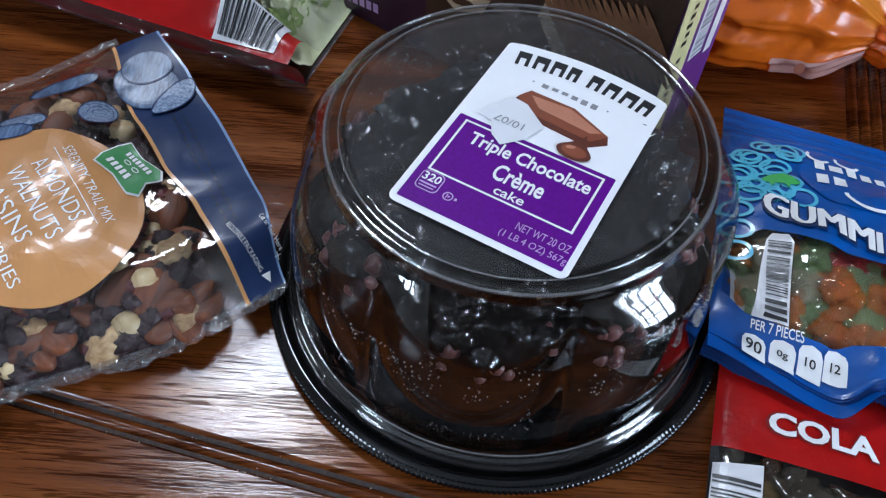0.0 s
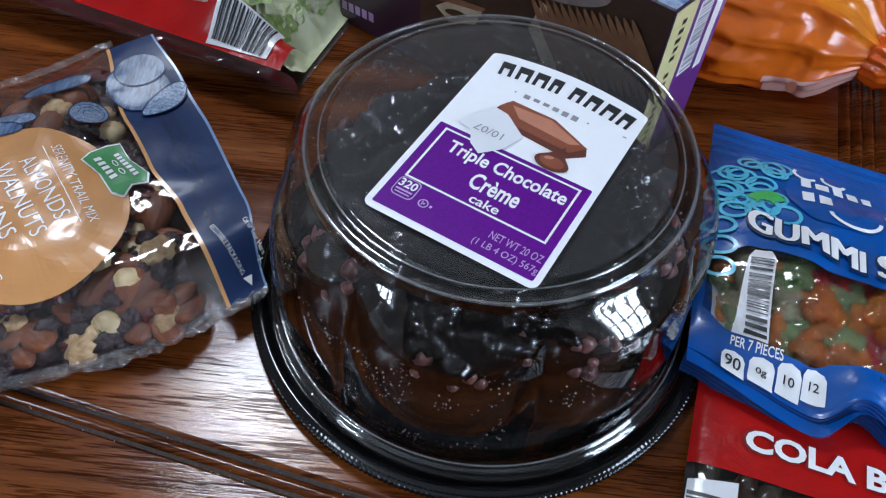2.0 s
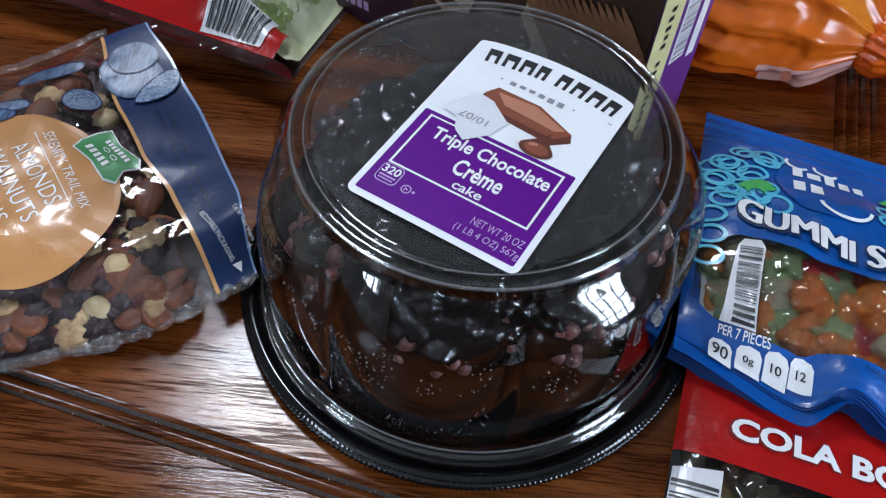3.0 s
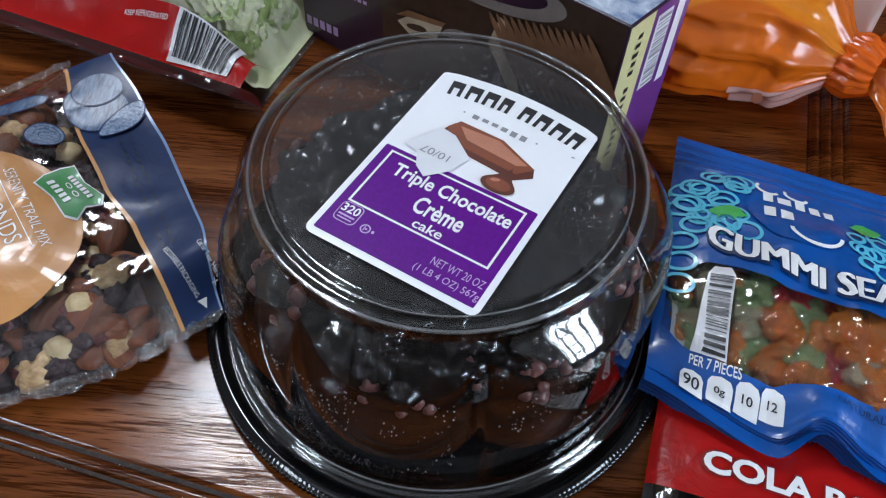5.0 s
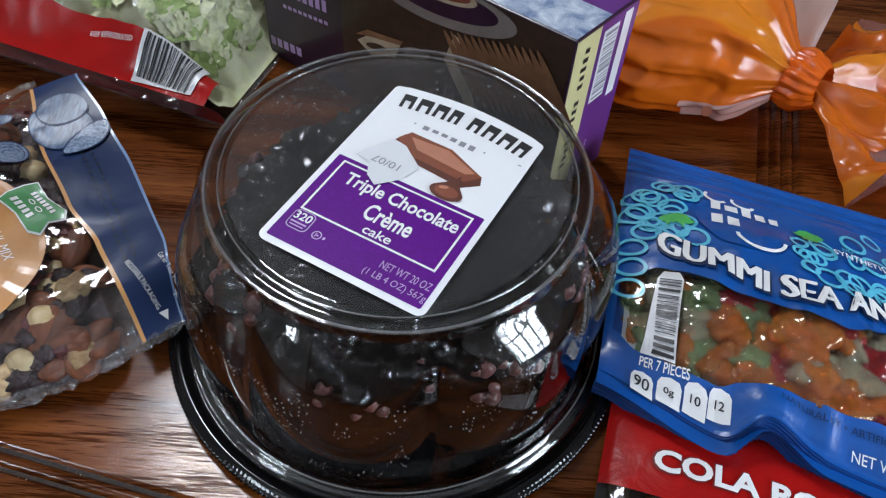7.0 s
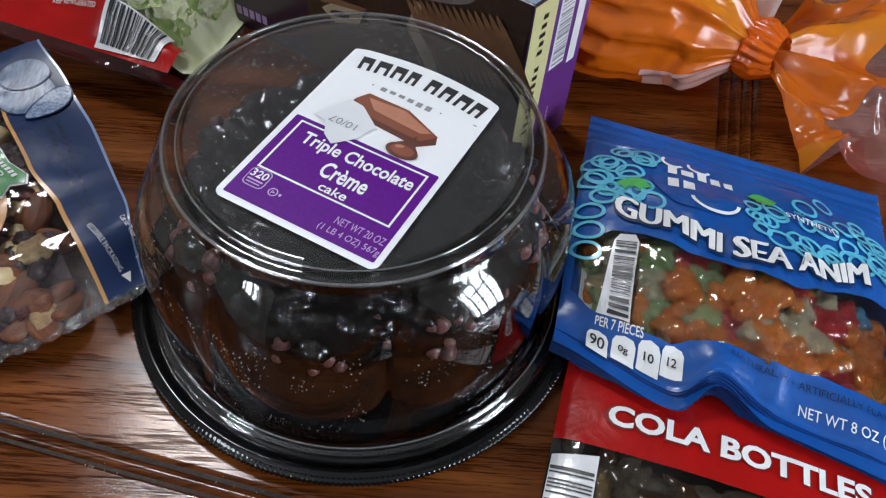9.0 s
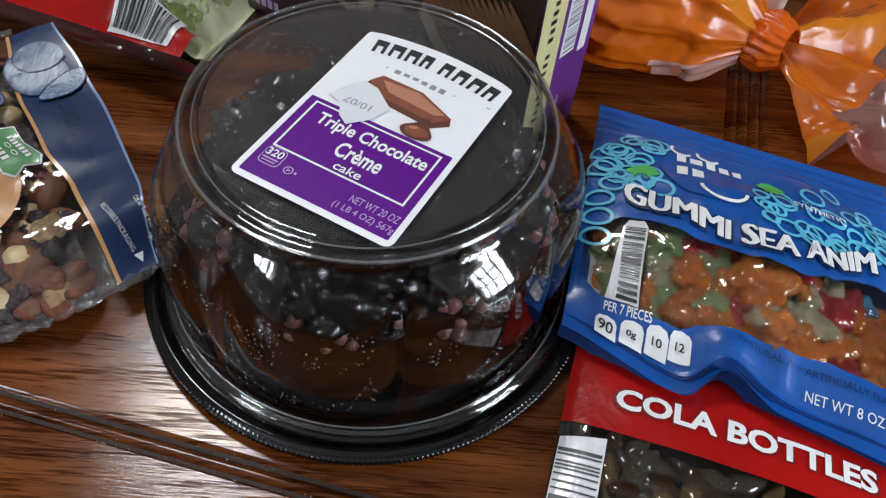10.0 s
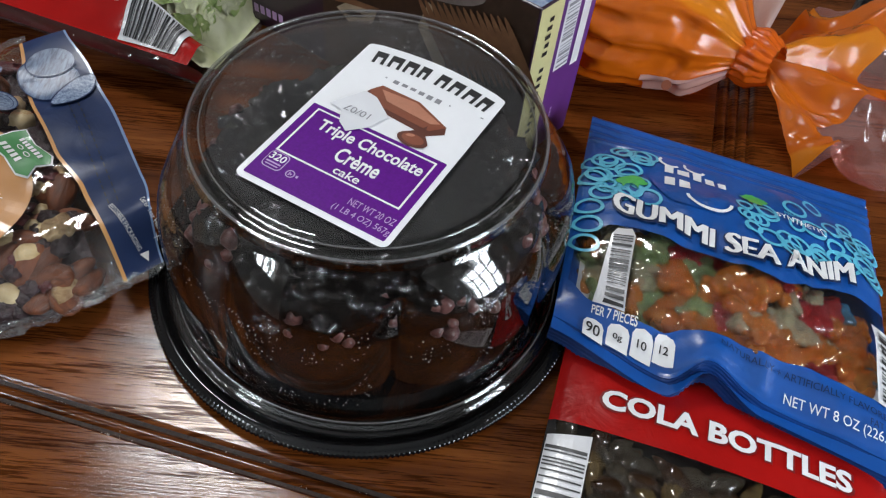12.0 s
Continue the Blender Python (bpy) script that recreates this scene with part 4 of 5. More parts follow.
part("side_seal", grid(pouch_seal, span(0, 1, 8), span(0.0, TRAIL_L, 320)), M_SEAL, pouch, "crimped clear side seal")
part("side_seal", grid(lambda k, b: trail_top(0, b) + Vector((-0.3, 0.5, 0)).normalized() * (0.006 * k) + Vector((0, 0, 0.0008 + 0.001 * noise.noise(Vector((b * 150, k * 2, 5))))), span(0, 1, 4), span(0.022, TRAIL_L, 120)), M_SEAL, pouch, "crimped clear side seal")


def on_pouch(name, bm, m, lift, text=""):
    return part(name, laid(bm, lambda x, y: trail_top(x, -y), lift), m, pouch, text, False)


medallion = on_pouch("medallion", flat_disc(0.0985, -0.0885, 0.0460, 0.0460, 72, 16), M_PEACH, 0.0006, "orange round printed panel")
for txt, x0, y0, x1, y1, h in (("SERENITY TRAIL MIX", 0.0710, -0.0680, 0.1165, -0.0632, 0.0046), ("ALMONDS", 0.0750, -0.0830, 0.1110, -0.0765, 0.0078), ("WALNUTS", 0.0752, -0.0945, 0.1165, -0.0880, 0.0078), ("RAISINS", 0.0790, -0.1060, 0.1130, -0.1000, 0.0078), ("CRANBERRIES", 0.0800, -0.1150, 0.1310, -0.1095, 0.0058)):
    on_pouch("lettering", placed(lettering(txt, math.hypot(x1 - x0, y1 - y0), h, -0.006), x0, y0, math.atan2(y1 - y0, x1 - x0)), M_WHITEINK, 0.0010)
on_pouch("rule", placed(flat_bars([(0, 0, 0.046, 0.0004)]), 0.0700, -0.0712, 0.10), M_WHITEINK, 0.0010)
badge_pts = [(-0.0125, 0.004), (-0.0105, 0.0098), (0, 0.0078), (0.0105, 0.0098), (0.0145, 0.0065), (0.0115, 0.0), (0.0145, -0.0065), (0.0105, -0.0098), (0, -0.0082), (-0.0105, -0.0098), (-0.0130, -0.004)]
GB = (0.0890, -0.0440)
on_pouch("badge", placed(flat_poly([(x * 1.07, y * 1.08) for x, y in badge_pts], 4), *GB, 0.35), M_WHITEINK, 0.0011)
on_pouch("badge", placed(flat_poly(badge_pts, 4), *GB, 0.35), M_GREEN, 0.0016, "green printed badge")
on_pouch("mark", placed(flat_bars([(-0.0085 + 0.0030 * k, -0.0062, -0.0066 + 0.0030 * k, -0.0026) for k in range(5)] + [(-0.0070 + 0.0024 * k, 0.0034, -0.0054 + 0.0024 * k, 0.0062) for k in range(7)]), *GB, 0.35), M_WHITEINK, 0.0021)
leafy = flat_ring(-0.002, 0.001, 0.0020, 0.0010, 0.0005)
flat_ring(0.004, 0.0005, 0.0018, 0.0010, 0.0005, bm=leafy)
on_pouch("mark", placed(leafy, *GB, 0.35), M_WHITEINK, 0.0021)
# engraved nuts printed in blue
for x, y, rx, ry, turn, m, lift, text in (
        (0.0340, -0.0200, 0.0160, 0.0135, 0.3, M_BLUEART, 0.0006, "blue engraved almond"),
        (0.0225, -0.0160, 0.0100, 0.0118, 0.3, M_BLUEART, 0.0009, ""),
        (0.0465, -0.0115, 0.0142, 0.0058, 2.28, M_BLUEART_PALE, 0.0012, "pale cut almond drawing"),
        (0.0470, -0.0465, 0.0098, 0.0088, 0.0, M_BLUEART_PALE, 0.0006, "pale blue engraved walnut"),
        (0.0430, -0.0800, 0.0110, 0.0052, 1.2, M_BLUEART_PALE, 0.0006, ""),
        (0.0490, -0.0870, 0.0110, 0.0048, 1.2, M_BLUEART, 0.0009, ""),
        (0.0215, -0.0560, 0.0048, 0.0170, 0.1, M_BLUEART, 0.0006, "")):
    on_pouch("printed_nut", flat_disc(x, y, rx, ry, 36, 8, turn), m, lift, text)
    inked = flat_ring(x, y, rx, ry, 0.0007, 40, (0.0, 1.0), turn)
    if m is M_BLUEART_PALE and rx < 0.0105:
        for q in range(3):
            flat_ring(x, y, rx * (0.78 - 0.24 * q), ry * (0.78 - 0.24 * q), 0.00035, 26, (0.08 + 0.2 * q, 0.55 + 0.16 * q), turn, bm=inked)
    on_pouch("mark", inked, M_NAVY, lift + 0.0002)
on_pouch("lettering", placed(lettering("RECLOSABLE PACKAGING", 0.0262, 0.0021, 0.0), 0.1385, -0.0172, 0.28), M_WHITEINK, 0.0006)
on_pouch("lettering", placed(lettering("Cut or Tear Here", 0.0185, 0.0022, 0.0), 0.1430, -0.0045, 0.34), M_WHITEINK, 0.0006)
on_pouch("mark", flat_poly([(0.1648, -0.0098), (0.1692, -0.0066), (0.1650, -0.0052)]), M_WHITEINK, 0.0006)
on_pouch("mark", flat_bars([(0.1600, 0.0000, 0.1630, 0.0003), (0.1613, -0.0014, 0.1616, 0.0016)]), M_WHITEINK, 0.0006)
for y in (-0.0168, -0.0132):
    on_pouch("zip_line", flat_bars([(0.056 + 0.0052 * k, y, 0.0592 + 0.0052 * k, y + 0.0005) for k in range(16)]), M_INK, 0.0006)

nuts = {
    "almond": ([lump("almond", M_ALMOND, 0.0128, 0.0072, 0.0052, 0.08, 1.5, k, (16, 10), lambda d: Vector((d.x, d.y * (1 - 0.30 * d.x), d.z))) for k in range(3)], 54),
    "hazelnut": ([lump("hazelnut", M_HAZEL, 0.0070, 0.0068, 0.0066, 0.14, 1.2, k + 9, (14, 10)) for k in range(3)], 34),
    "walnut": ([lump("walnut", M_WALNUT, 0.0095, 0.0072, 0.0056, 0.26, 2.6, k + 20, (24, 16)) for k in range(4)], 30),
    "raisin": ([lump("raisin", M_RAISIN, 0.0062, 0.0046, 0.0036, 0.5, 2.6, k + 30, (14, 10)) for k in range(4)], 190),
    "cranberry": ([lump("cranberry", M_CRANB, 0.0072, 0.0046, 0.0032, 0.5, 2.4, k + 40, (14, 10)) for k in range(3)], 60),
}
rng = random.Random(11)
for kind_name, (meshes, count) in nuts.items():
    for k in range(count):
        a, b = rng.uniform(0.010, TRAIL_W - (0.006 if kind_name in ("raisin", "cranberry") else 0.011)), rng.uniform(0.036, TRAIL_L - 0.02)
        if k % 3 == 1 and kind_name not in ("walnut", "hazelnut"):
            a, b = rng.uniform(0.100, TRAIL_W - 0.009), rng.uniform(0.045, 0.150)
        if k % 5 == 0:
            a, b = rng.uniform(0.085, TRAIL_W - 0.012), rng.uniform(0.030, 0.075)
        top = trail_top(a, b)
        deep = {"almond": 0.0058, "hazelnut": 0.0070, "walnut": 0.0062, "raisin": 0.0058, "cranberry": 0.0052}[kind_name] + 0.0014 + rng.uniform(0, 0.004)
        if math.hypot(a - 0.0985, b - 0.0885) < 0.052:
            deep += 0.0035
        top.z = max(top.z - deep, 0.006)
        piece(kind_name, rng.choice(meshes), Matrix.Translation(top) @ Euler((rng.uniform(-0.5, 0.5), rng.uniform(-0.5, 0.5), rng.uniform(0, 6.3))).to_matrix().to_4x4() @ Matrix.Scale(rng.uniform(0.85, 1.15), 4), pouch)


def fill_at(drop):
    def fn(a, b):
        p = trail_top(a, b)
        return Vector((p.x, p.y, max(p.z - drop - 0.0042 * noise.noise(Vector((a * 220, b * 220, 0))), 0.004)))
    return fn


part("fill", grid(fill_at(0.0115), span(0.006, TRAIL_W - 0.006, 70), span(0.030, TRAIL_L - 0.01, 90)), M_RAISIN, pouch, "packed dark raisins")

# ---- blue gummy bag ----
gum_bag = thing("gummy_bag", (0.21, 0.0, 0.0), "blue and clear bag of assorted gummy candies", "bag")


def gum_band(name, r0, r1, m, n, text="", fine=0.0, s0=0.0, s1=1.0):
    def fn(s, k):
        a, b = (r0(s) if callable(r0) else r0), (r1(s) if callable(r1) else r1)
        rr = a + (b - a) * k
        p = gummy_top(s, rr)
        p.z += fine * math.sin(rr * 150 * 2 * math.pi / 6.0)
        return p
    return part(name, grid(fn, span(s0, s1, 70), span(0, 1, n)), m, gum_bag, text)


def win_top(s):
    return ramp(s, [(0.0, 0.66), (0.06, 0.60), (0.13, 0.565), (0.41, 0.600), (0.6, 0.600), (0.9, 0.485), (1.0, 0.49)])


def win_low(s):
    return ramp(s, [(0.0, 0.80), (0.1, 0.860), (0.3, 0.872), (0.37, 0.850), (0.52, 0.835), (0.84, 0.810), (1, 0.80)])


gum_band("top_seal", 0.0, 0.15, M_BLUE, 60, "crimped blue top seal", 0.0005)
gum_band("header", 0.15, win_top, M_BLUE, 34, "glossy blue printed film")
gum_band("window", win_top, win_low, M_FILM, 34, "clear film window")
gum_band("lower_band", win_low, 0.955, M_BLUE, 14, "glossy blue printed film")


def gum_fringe(s, k):
    p = gummy_top(s, 0.955 + 0.045 * k)
    p.z -= 0.012 * k + 0.0004 * math.sin(k * 44) + 0.0012 * noise.noise(Vector((s * 14, k * 2, 6.0))) * k
    p.y += 0.0015 * k
    p.y += (0.0004 * (1 if int(s * 150) % 2 else -1)) if k > 0.9 else 0
    return p


# shade under the curled seal is painted in by the darker blue
part("bottom_seal", grid(gum_fringe, span(0, 1, 150), span(0, 1, 28)), M_BLUE_SHADED, gum_bag, "crimped blue bottom seal with shade put into its colour")


def gum_under(s, r_):
    p = gummy_top(s, r_)
    rest = 0.0025 if r_ < 0.55 else 0.0025 + 0.0155 * smooth((r_ - 0.55) / 0.2)
    k = dome_of(s) ** 0.4 * dome_of(r_) ** 0.4
    p.z = p.z + (rest - p.z) * smooth(k * 1.25) - 0.0003
    return p


part("back_film", grid(gum_under, span(0, 1, 44), span(0, 1, 44)), M_BLUE, gum_bag, "blue back film")
part("liner", grid(lambda s, r_: gum_under(s, r_) + Vector((0, 0, 0.0012)), span(0.05, 0.95, 30), span(0.46, 0.86, 20)), M_SILVER, gum_bag, "silvery inner face of the back film")
part("side_edge", grid(lambda s, r_: gummy_top(s, r_) + Vector((0, 0, 0.0003)), span(0.0, 0.022, 3), span(0.55, 0.88, 30)), M_BLUE, gum_bag)
GS, GR = 0.159, 0.160


def on_gum(name, bm, m, lift, text="", parent=None):
    return part(name, laid(bm, lambda x, y: gummy_top(x / GS, -y / GR), lift), m, parent or gum_bag, text, False)


# rows of cyan bubbles
rng = random.Random(21)
for k in range(76):
    s = rng.uniform(0.03, 0.97)
    rr = rng.uniform(0.18, 0.44)
    if 0.22 < s < 0.52 and rr < 0.45 or 0.52 < s < 0.66 and rr < 0.27:
        continue
    q = rng.uniform(0.0036, 0.0066)
    on_gum("bubble", flat_ring(s * GS, -rr * GR, q, q * 0.82, 0.0017, 22), M_CYAN, 0.0004 + 0.000012 * k)
for s, rr in ((0.045, 0.50), (0.05, 0.58), (0.05, 0.66), (0.07, 0.26), (0.06, 0.34), (0.15, 0.30), (0.08, 0.43), (0.60, 0.44), (0.68, 0.45), (0.76, 0.43), (0.84, 0.38), (0.93, 0.36), (0.95, 0.28)):
    on_gum("bubble", flat_ring(s * GS, -rr * GR, 0.0064, 0.0050, 0.0018, 22), M_CYAN, 0.0013)
# maker's roundel: plain white shapes on a darker disc
on_gum("roundel", flat_disc(0.365 * GS, -0.30 * GR, 0.0235, 0.0200, 40, 8), M_BLUE, 0.0008, "blue roundel with white shapes")
shapes = flat_bars([(0.0480, -0.0420, 0.0515, -0.0370), (0.0530, -0.0420, 0.0575, -0.0385), (0.0590, -0.0425, 0.0625, -0.0370), (0.0640, -0.0430, 0.0675, -0.0385), (0.0690, -0.0430, 0.0720, -0.0395), (0.0480, -0.0500, 0.0520, -0.0450), (0.0535, -0.0505, 0.0575, -0.0455)])
flat_ring(0.0645, -0.0540, 0.0080, 0.0050, 0.0013, 16, (0.5, 1.0), bm=shapes)
flat_ring(0.0500, -0.0345, 0.0040, 0.0030, 0.0012, 14, (0.4, 0.9), bm=shapes)
flat_ring(0.0600, -0.0345, 0.0040, 0.0030, 0.0012, 14, (0.45, 0.95), bm=shapes)
for v in shapes.verts:
    v.co = Vector((0.0580 + (v.co.x - 0.0595) * 1.35, -0.0470 + (v.co.y + 0.0455) * 1.45, 0))
on_gum("mark", shapes, M_WHITEINK, 0.0013)


def turtle_pts(x, y, q, flip=1):
    return [(x + q * a * flip, y + q * b) for a, b in ((-1.3, 0.1), (-1.0, 0.35), (-0.6, 0.55), (0, 0.75), (0.6, 0.55), (0.95, 0.1), (1.25, -0.05), (0.9, -0.3), (0.5, -0.35), (0.45, -0.7), (0.15, -0.4), (-0.45, -0.4), (-0.6, -0.75), (-0.8, -0.35), (-1.1, -0.2))]


on_gum("printed_turtle", flat_poly(turtle_pts(0.165 * GS, -0.365 * GR, 0.0066), 2), M_LEAF, 0.0014, "green printed turtle")
on_gum("printed_fish", flat_poly(turtle_pts(0.56 * GS, -0.27 * GR, 0.0060, -1), 2), M_LEAF, 0.0014, "green printed fish")


def arc_text(text, x0, x1, base, height, thick, lift, m):
    bm = lettering(text, x1 - x0, height, thick)
    for v in bm.verts:
        x = x0 + v.co.x
        v.co = Vector((x, -base(x / GS) * GR + v.co.y, 0))
    on_gum("lettering", bm, m, lift)


def gum_line(s):
    return ramp(s, [(0.08, 0.50), (0.25, 0.535), (0.42, 0.570), (0.57, 0.565), (0.72, 0.52), (0.88, 0.45)])


for k, dx in enumerate((-0.0015, -0.0007, 0.0007, 0.0015)):
    arc_text("GUMMI SEA ANIM", 0.118 * GS + dx, 0.878 * GS + dx, lambda s: gum_line(s) + 0.007, 0.0138, 0.0, 0.0014 + 0.00005 * k, M_NAVY)
for k, dx in enumerate((-0.0007, -0.00035, 0.0, 0.00035, 0.0007)):
    arc_text("GUMMI SEA ANIM", 0.118 * GS + dx, 0.878 * GS + dx, gum_line, 0.0122, 0.0, 0.0020 + 0.00006 * k, M_WHITEINK)
arc_text("NO", 0.66 * GS, 0.69 * GS, lambda s: 0.295, 0.0026, 0.01, 0.0016, M_CYAN)
arc_text("SYNTHETIC", 0.63 * GS, 0.79 * GS, lambda s: 0.325, 0.0036, 0.01, 0.0020, M_WHITEINK)
arc_text("PER 7 PIECES", 0.105 * GS, 0.235 * GS, lambda s: 0.893 - 0.06 * (s - 0.1), 0.0038, 0.012, 0.0010, M_WHITEINK)
for s, txt in ((0.118, "90"), (0.188, "0g"), (0.255, "10"), (0.318, "12")):
    rr = 0.952 - 0.16 * (s - 0.118)
    on_gum("nutrition_tab", flat_poly([(s * GS + x, -rr * GR + y) for x, y in ((-0.0048, -0.002), (0.0048, -0.002), (0.0048, 0.0050), (0.0036, 0.0068), (0, 0.0076), (-0.0036, 0.0068), (-0.0048, 0.0050))], 2), M_WHITEINK, 0.0010, "white nutrition tab")
    q = 0.0068 if s < 0.15 else 0.0042
    on_gum("lettering", placed(lettering(txt, q, q * 0.62, 0.012), s * GS - q / 2, -rr * GR + 0.0014), M_INK, 0.0016)
arc_text("NATURALLY + ARTIFICIALLY FLAVORED", 0.47 * GS, 0.97 * GS, lambda s: 0.876 - 0.05 * (s - 0.47), 0.0030, 0.0, 0.0010, M_NAVY)
arc_text("NET WT 8 OZ (226.8g)", 0.665 * GS, 0.985 * GS, lambda s: 0.936 - 0.05 * (s - 0.66), 0.0056, 0.002, 0.0010, M_WHITEINK)
arc_text("FAT FREE", 0.90 * GS, 0.99 * GS, lambda s: 0.884, 0.0028, 0.0, 0.0010, M_NAVY)
bx0, bx1, by0, by1 = 0.103 * GS, 0.195 * GS, -0.862 * GR, -0.610 * GR
barpatch = on_gum("barcode", flat_poly([(bx0, by0), (bx1, by0), (bx1, by1), (bx1 - 0.002, by1 + 0.0045), (bx0 + 0.006, by1 + 0.0045), (bx0 + 0.0035, by1)], 5), M_BARWHITE, 0.0010, "white barcode panel")
on_gum("barcode_print", flat_bars(barcode_rects(bx0 + 0.0045, by0 + 0.001, bx1 - 0.0008, by1 + 0.001, 5, False)), M_INK, 0.0016, "", barpatch)
bx0, bx1, by0, by1 = 0.925 * GS, 0.985 * GS, -0.81 * GR, -0.56 * GR
barpatch = on_gum("barcode", flat_poly([(bx0, by0), (bx1, by0), (bx1, by1), (bx0, by1)], 4), M_BARWHITE, 0.0010)
on_gum("barcode_print", flat_bars(barcode_rects(bx0 + 0.002, by0 + 0.002, bx1, by1 - 0.002, 6, False)), M_INK, 0.0016, "", barpatch)


def gummy(name, m, seed, lobes_n):
    def shape(d):
        t = math.atan2(d.y, d.x)
        k = 1 + 0.19 * math.cos(lobes_n * t + seed)
        return Vector((d.x * k, d.y * k, d.z))
    return lump(name, m, 0.0114, 0.0092, 0.0058, 0.30, 2.0, seed, (26, 16), shape)


candy = [gummy("gummy_candy", m, k, 3 + k % 3) for k, m in enumerate((M_G_ORANGE, M_G_RED, M_G_GREEN, M_G_WHITE, M_G_ORANGE, M_G_BLUE))]
rng = random.Random(8)
spots = []
for k in range(66):
    s, rr = 0.07 + 0.88 * ((k * 0.381966) % 1.0), 0.54 + 0.27 * ((k * 0.7236) % 1.0)
    p = gummy_top(s, rr)
    near_green = s < 0.30
    which = rng.choice((2, 3, 3, 0)) if near_green else rng.choice((0, 0, 1, 0, 1, 3, 4, 4, 2)) if s < 0.82 else rng.choice((0, 4, 5, 1))
    p.z = max(p.z - rng.uniform(0.0098, 0.0135), 0.010)
    piece("gummy_candy", candy[which], Matrix.Translation(p) @ Euler((rng.uniform(-0.4, 0.4), rng.uniform(-0.4, 0.4), rng.uniform(0, 6.3))).to_matrix().to_4x4() @ Matrix.Scale(rng.uniform(0.85, 1.15), 4), gum_bag)

# ---- red cola bag, under the blue one ----
cola = thing("cola_candy_bag", (0.20, -0.10, 0.0), "red and clear bag of cola bottle gummies", "bag")


def cola_band(name, b0, b1, m, n, text=""):
    return part(name, grid(lambda a, b: cola_top(a, b), span(0, COLA_W, 60), span(b0, b1, n)), m, cola, text)


cola_band("top_seal", 0.0, 0.012, M_RED, 8, "crimped red top seal")
cola_band("header", 0.012, 0.0845, M_RED, 30, "glossy red printed film")
cola_band("window", 0.0845, COLA_L, M_FILM, 50, "clear film window")


def cola_under(a, b):
    p = cola_top(a, b)
    k = dome_of(a / COLA_W) ** 0.4 * dome_of(b / COLA_L) ** 0.4
    p.z = p.z + (0.0012 - p.z) * smooth(k * 1.3) - 0.0002
    return p


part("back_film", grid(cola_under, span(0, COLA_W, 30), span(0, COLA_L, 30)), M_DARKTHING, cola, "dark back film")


def on_cola(name, bm, m, lift, text="", parent=None):
    return part(name, laid(bm, lambda x, y: cola_top(x, -y), lift), m, parent or cola, text, False)


on_cola("lettering", placed(lettering("COLA BOTTLES", 0.1195, 0.0126, 0.062), 0.0205, -0.0737), M_DKRED, 0.0005)
on_cola("lettering", placed(lettering("COLA BOTTLES", 0.1165, 0.0108, 0.036), 0.0218, -0.0728), M_WHITEINK, 0.0009)
on_cola("lettering", placed(lettering("SYNTHETIC COLORS", 0.060, 0.0034, 0.0), 0.0850, -0.0530), M_DKRED, 0.0006)
barpatch = on_cola("barcode", flat_poly([(0.0006, -0.150), (0.0210, -0.150), (0.0210, -0.0895), (0.0012, -0.0930)], 6), M_BARWHITE, 0.0007, "white barcode panel")
on_cola("barcode_print", flat_bars(barcode_rects(0.0016, -0.149, 0.0202, -0.0975, 12, False)), M_INK, 0.0012, "", barpatch)


def bottle_shape(d):
    k = 1.0 if d.x < 0.2 else 0.62
    return Vector((d.x, d.y * k, d.z * k))


bottles = [lump("cola_gummy", m, 0.0125, 0.0056, 0.0046, 0.12, 1.8, k, (18, 10), bottle_shape) for k, m in enumerate((M_COLA, M_COLA_PALE, M_COLA_GREY, M_COLA_GREY, M_COLA))]
rng = random.Random(17)
for k in range(150):
    a, b = 0.010 + (COLA_W - 0.02) * ((k * 0.618034) % 1.0), 0.086 + 0.100 * ((k * 0.41421) % 1.0)
    p = cola_top(a, b)
    p.z = max(p.z - rng.uniform(0.0040, 0.0062), 0.0050)
    piece("cola_gummy", rng.choice(bottles), Matrix.Translation(p) @ Euler((rng.uniform(-0.2, 0.2), rng.uniform(-0.15, 0.15), rng.uniform(0, 6.3))).to_matrix().to_4x4() @ Matrix.Scale(rng.uniform(0.85, 1.1), 4), cola)

# ---- bag of shredded salad ----
salad = thing("salad_bag", (-0.17, 0.19, 0.0), "clear bag of chopped lettuce with a red band", "bag")
Sa = span(0, SALAD_W, 70)


def red_edge(a):
    return ramp(a, [(0, 0.024), (0.05, 0.0255), (0.1, 0.027), (0.26, 0.028)])


part("red_band", grid(lambda a, k: salad_top(a, 0.002 + (red_edge(a) - 0.002) * k), Sa, span(0, 1, 14)), M_RED, salad, "red printed band")
part("film", grid(lambda a, k: salad_top(a, red_edge(a) + (SALAD_L - red_edge(a)) * k), Sa, span(0, 1, 50)), M_FILM, salad, "clear glossy film")


def salad_front(a, k):
    p = salad_top(a, 0.002)
    q = Vector((0.310, 0.950, 0)) * (0.016 * math.sin(k * math.pi / 2))
    return Vector((p.x + q.x, p.y + q.y, p.z * (1 - k) + 0.0015 * k))


part("under_film", grid(salad_front, Sa, span(0, 1, 10)), M_DKRED, salad, "dark red underside film")
part("back_film", grid(lambda a, b: Vector((salad_top(a, b).x, salad_top(a, b).y, 0.0015 + 0.02 * smooth((b - 0.15) / 0.05))), span(0, SALAD_W, 20), span(0.016, SALAD_L, 20)), M_SEAL, salad)


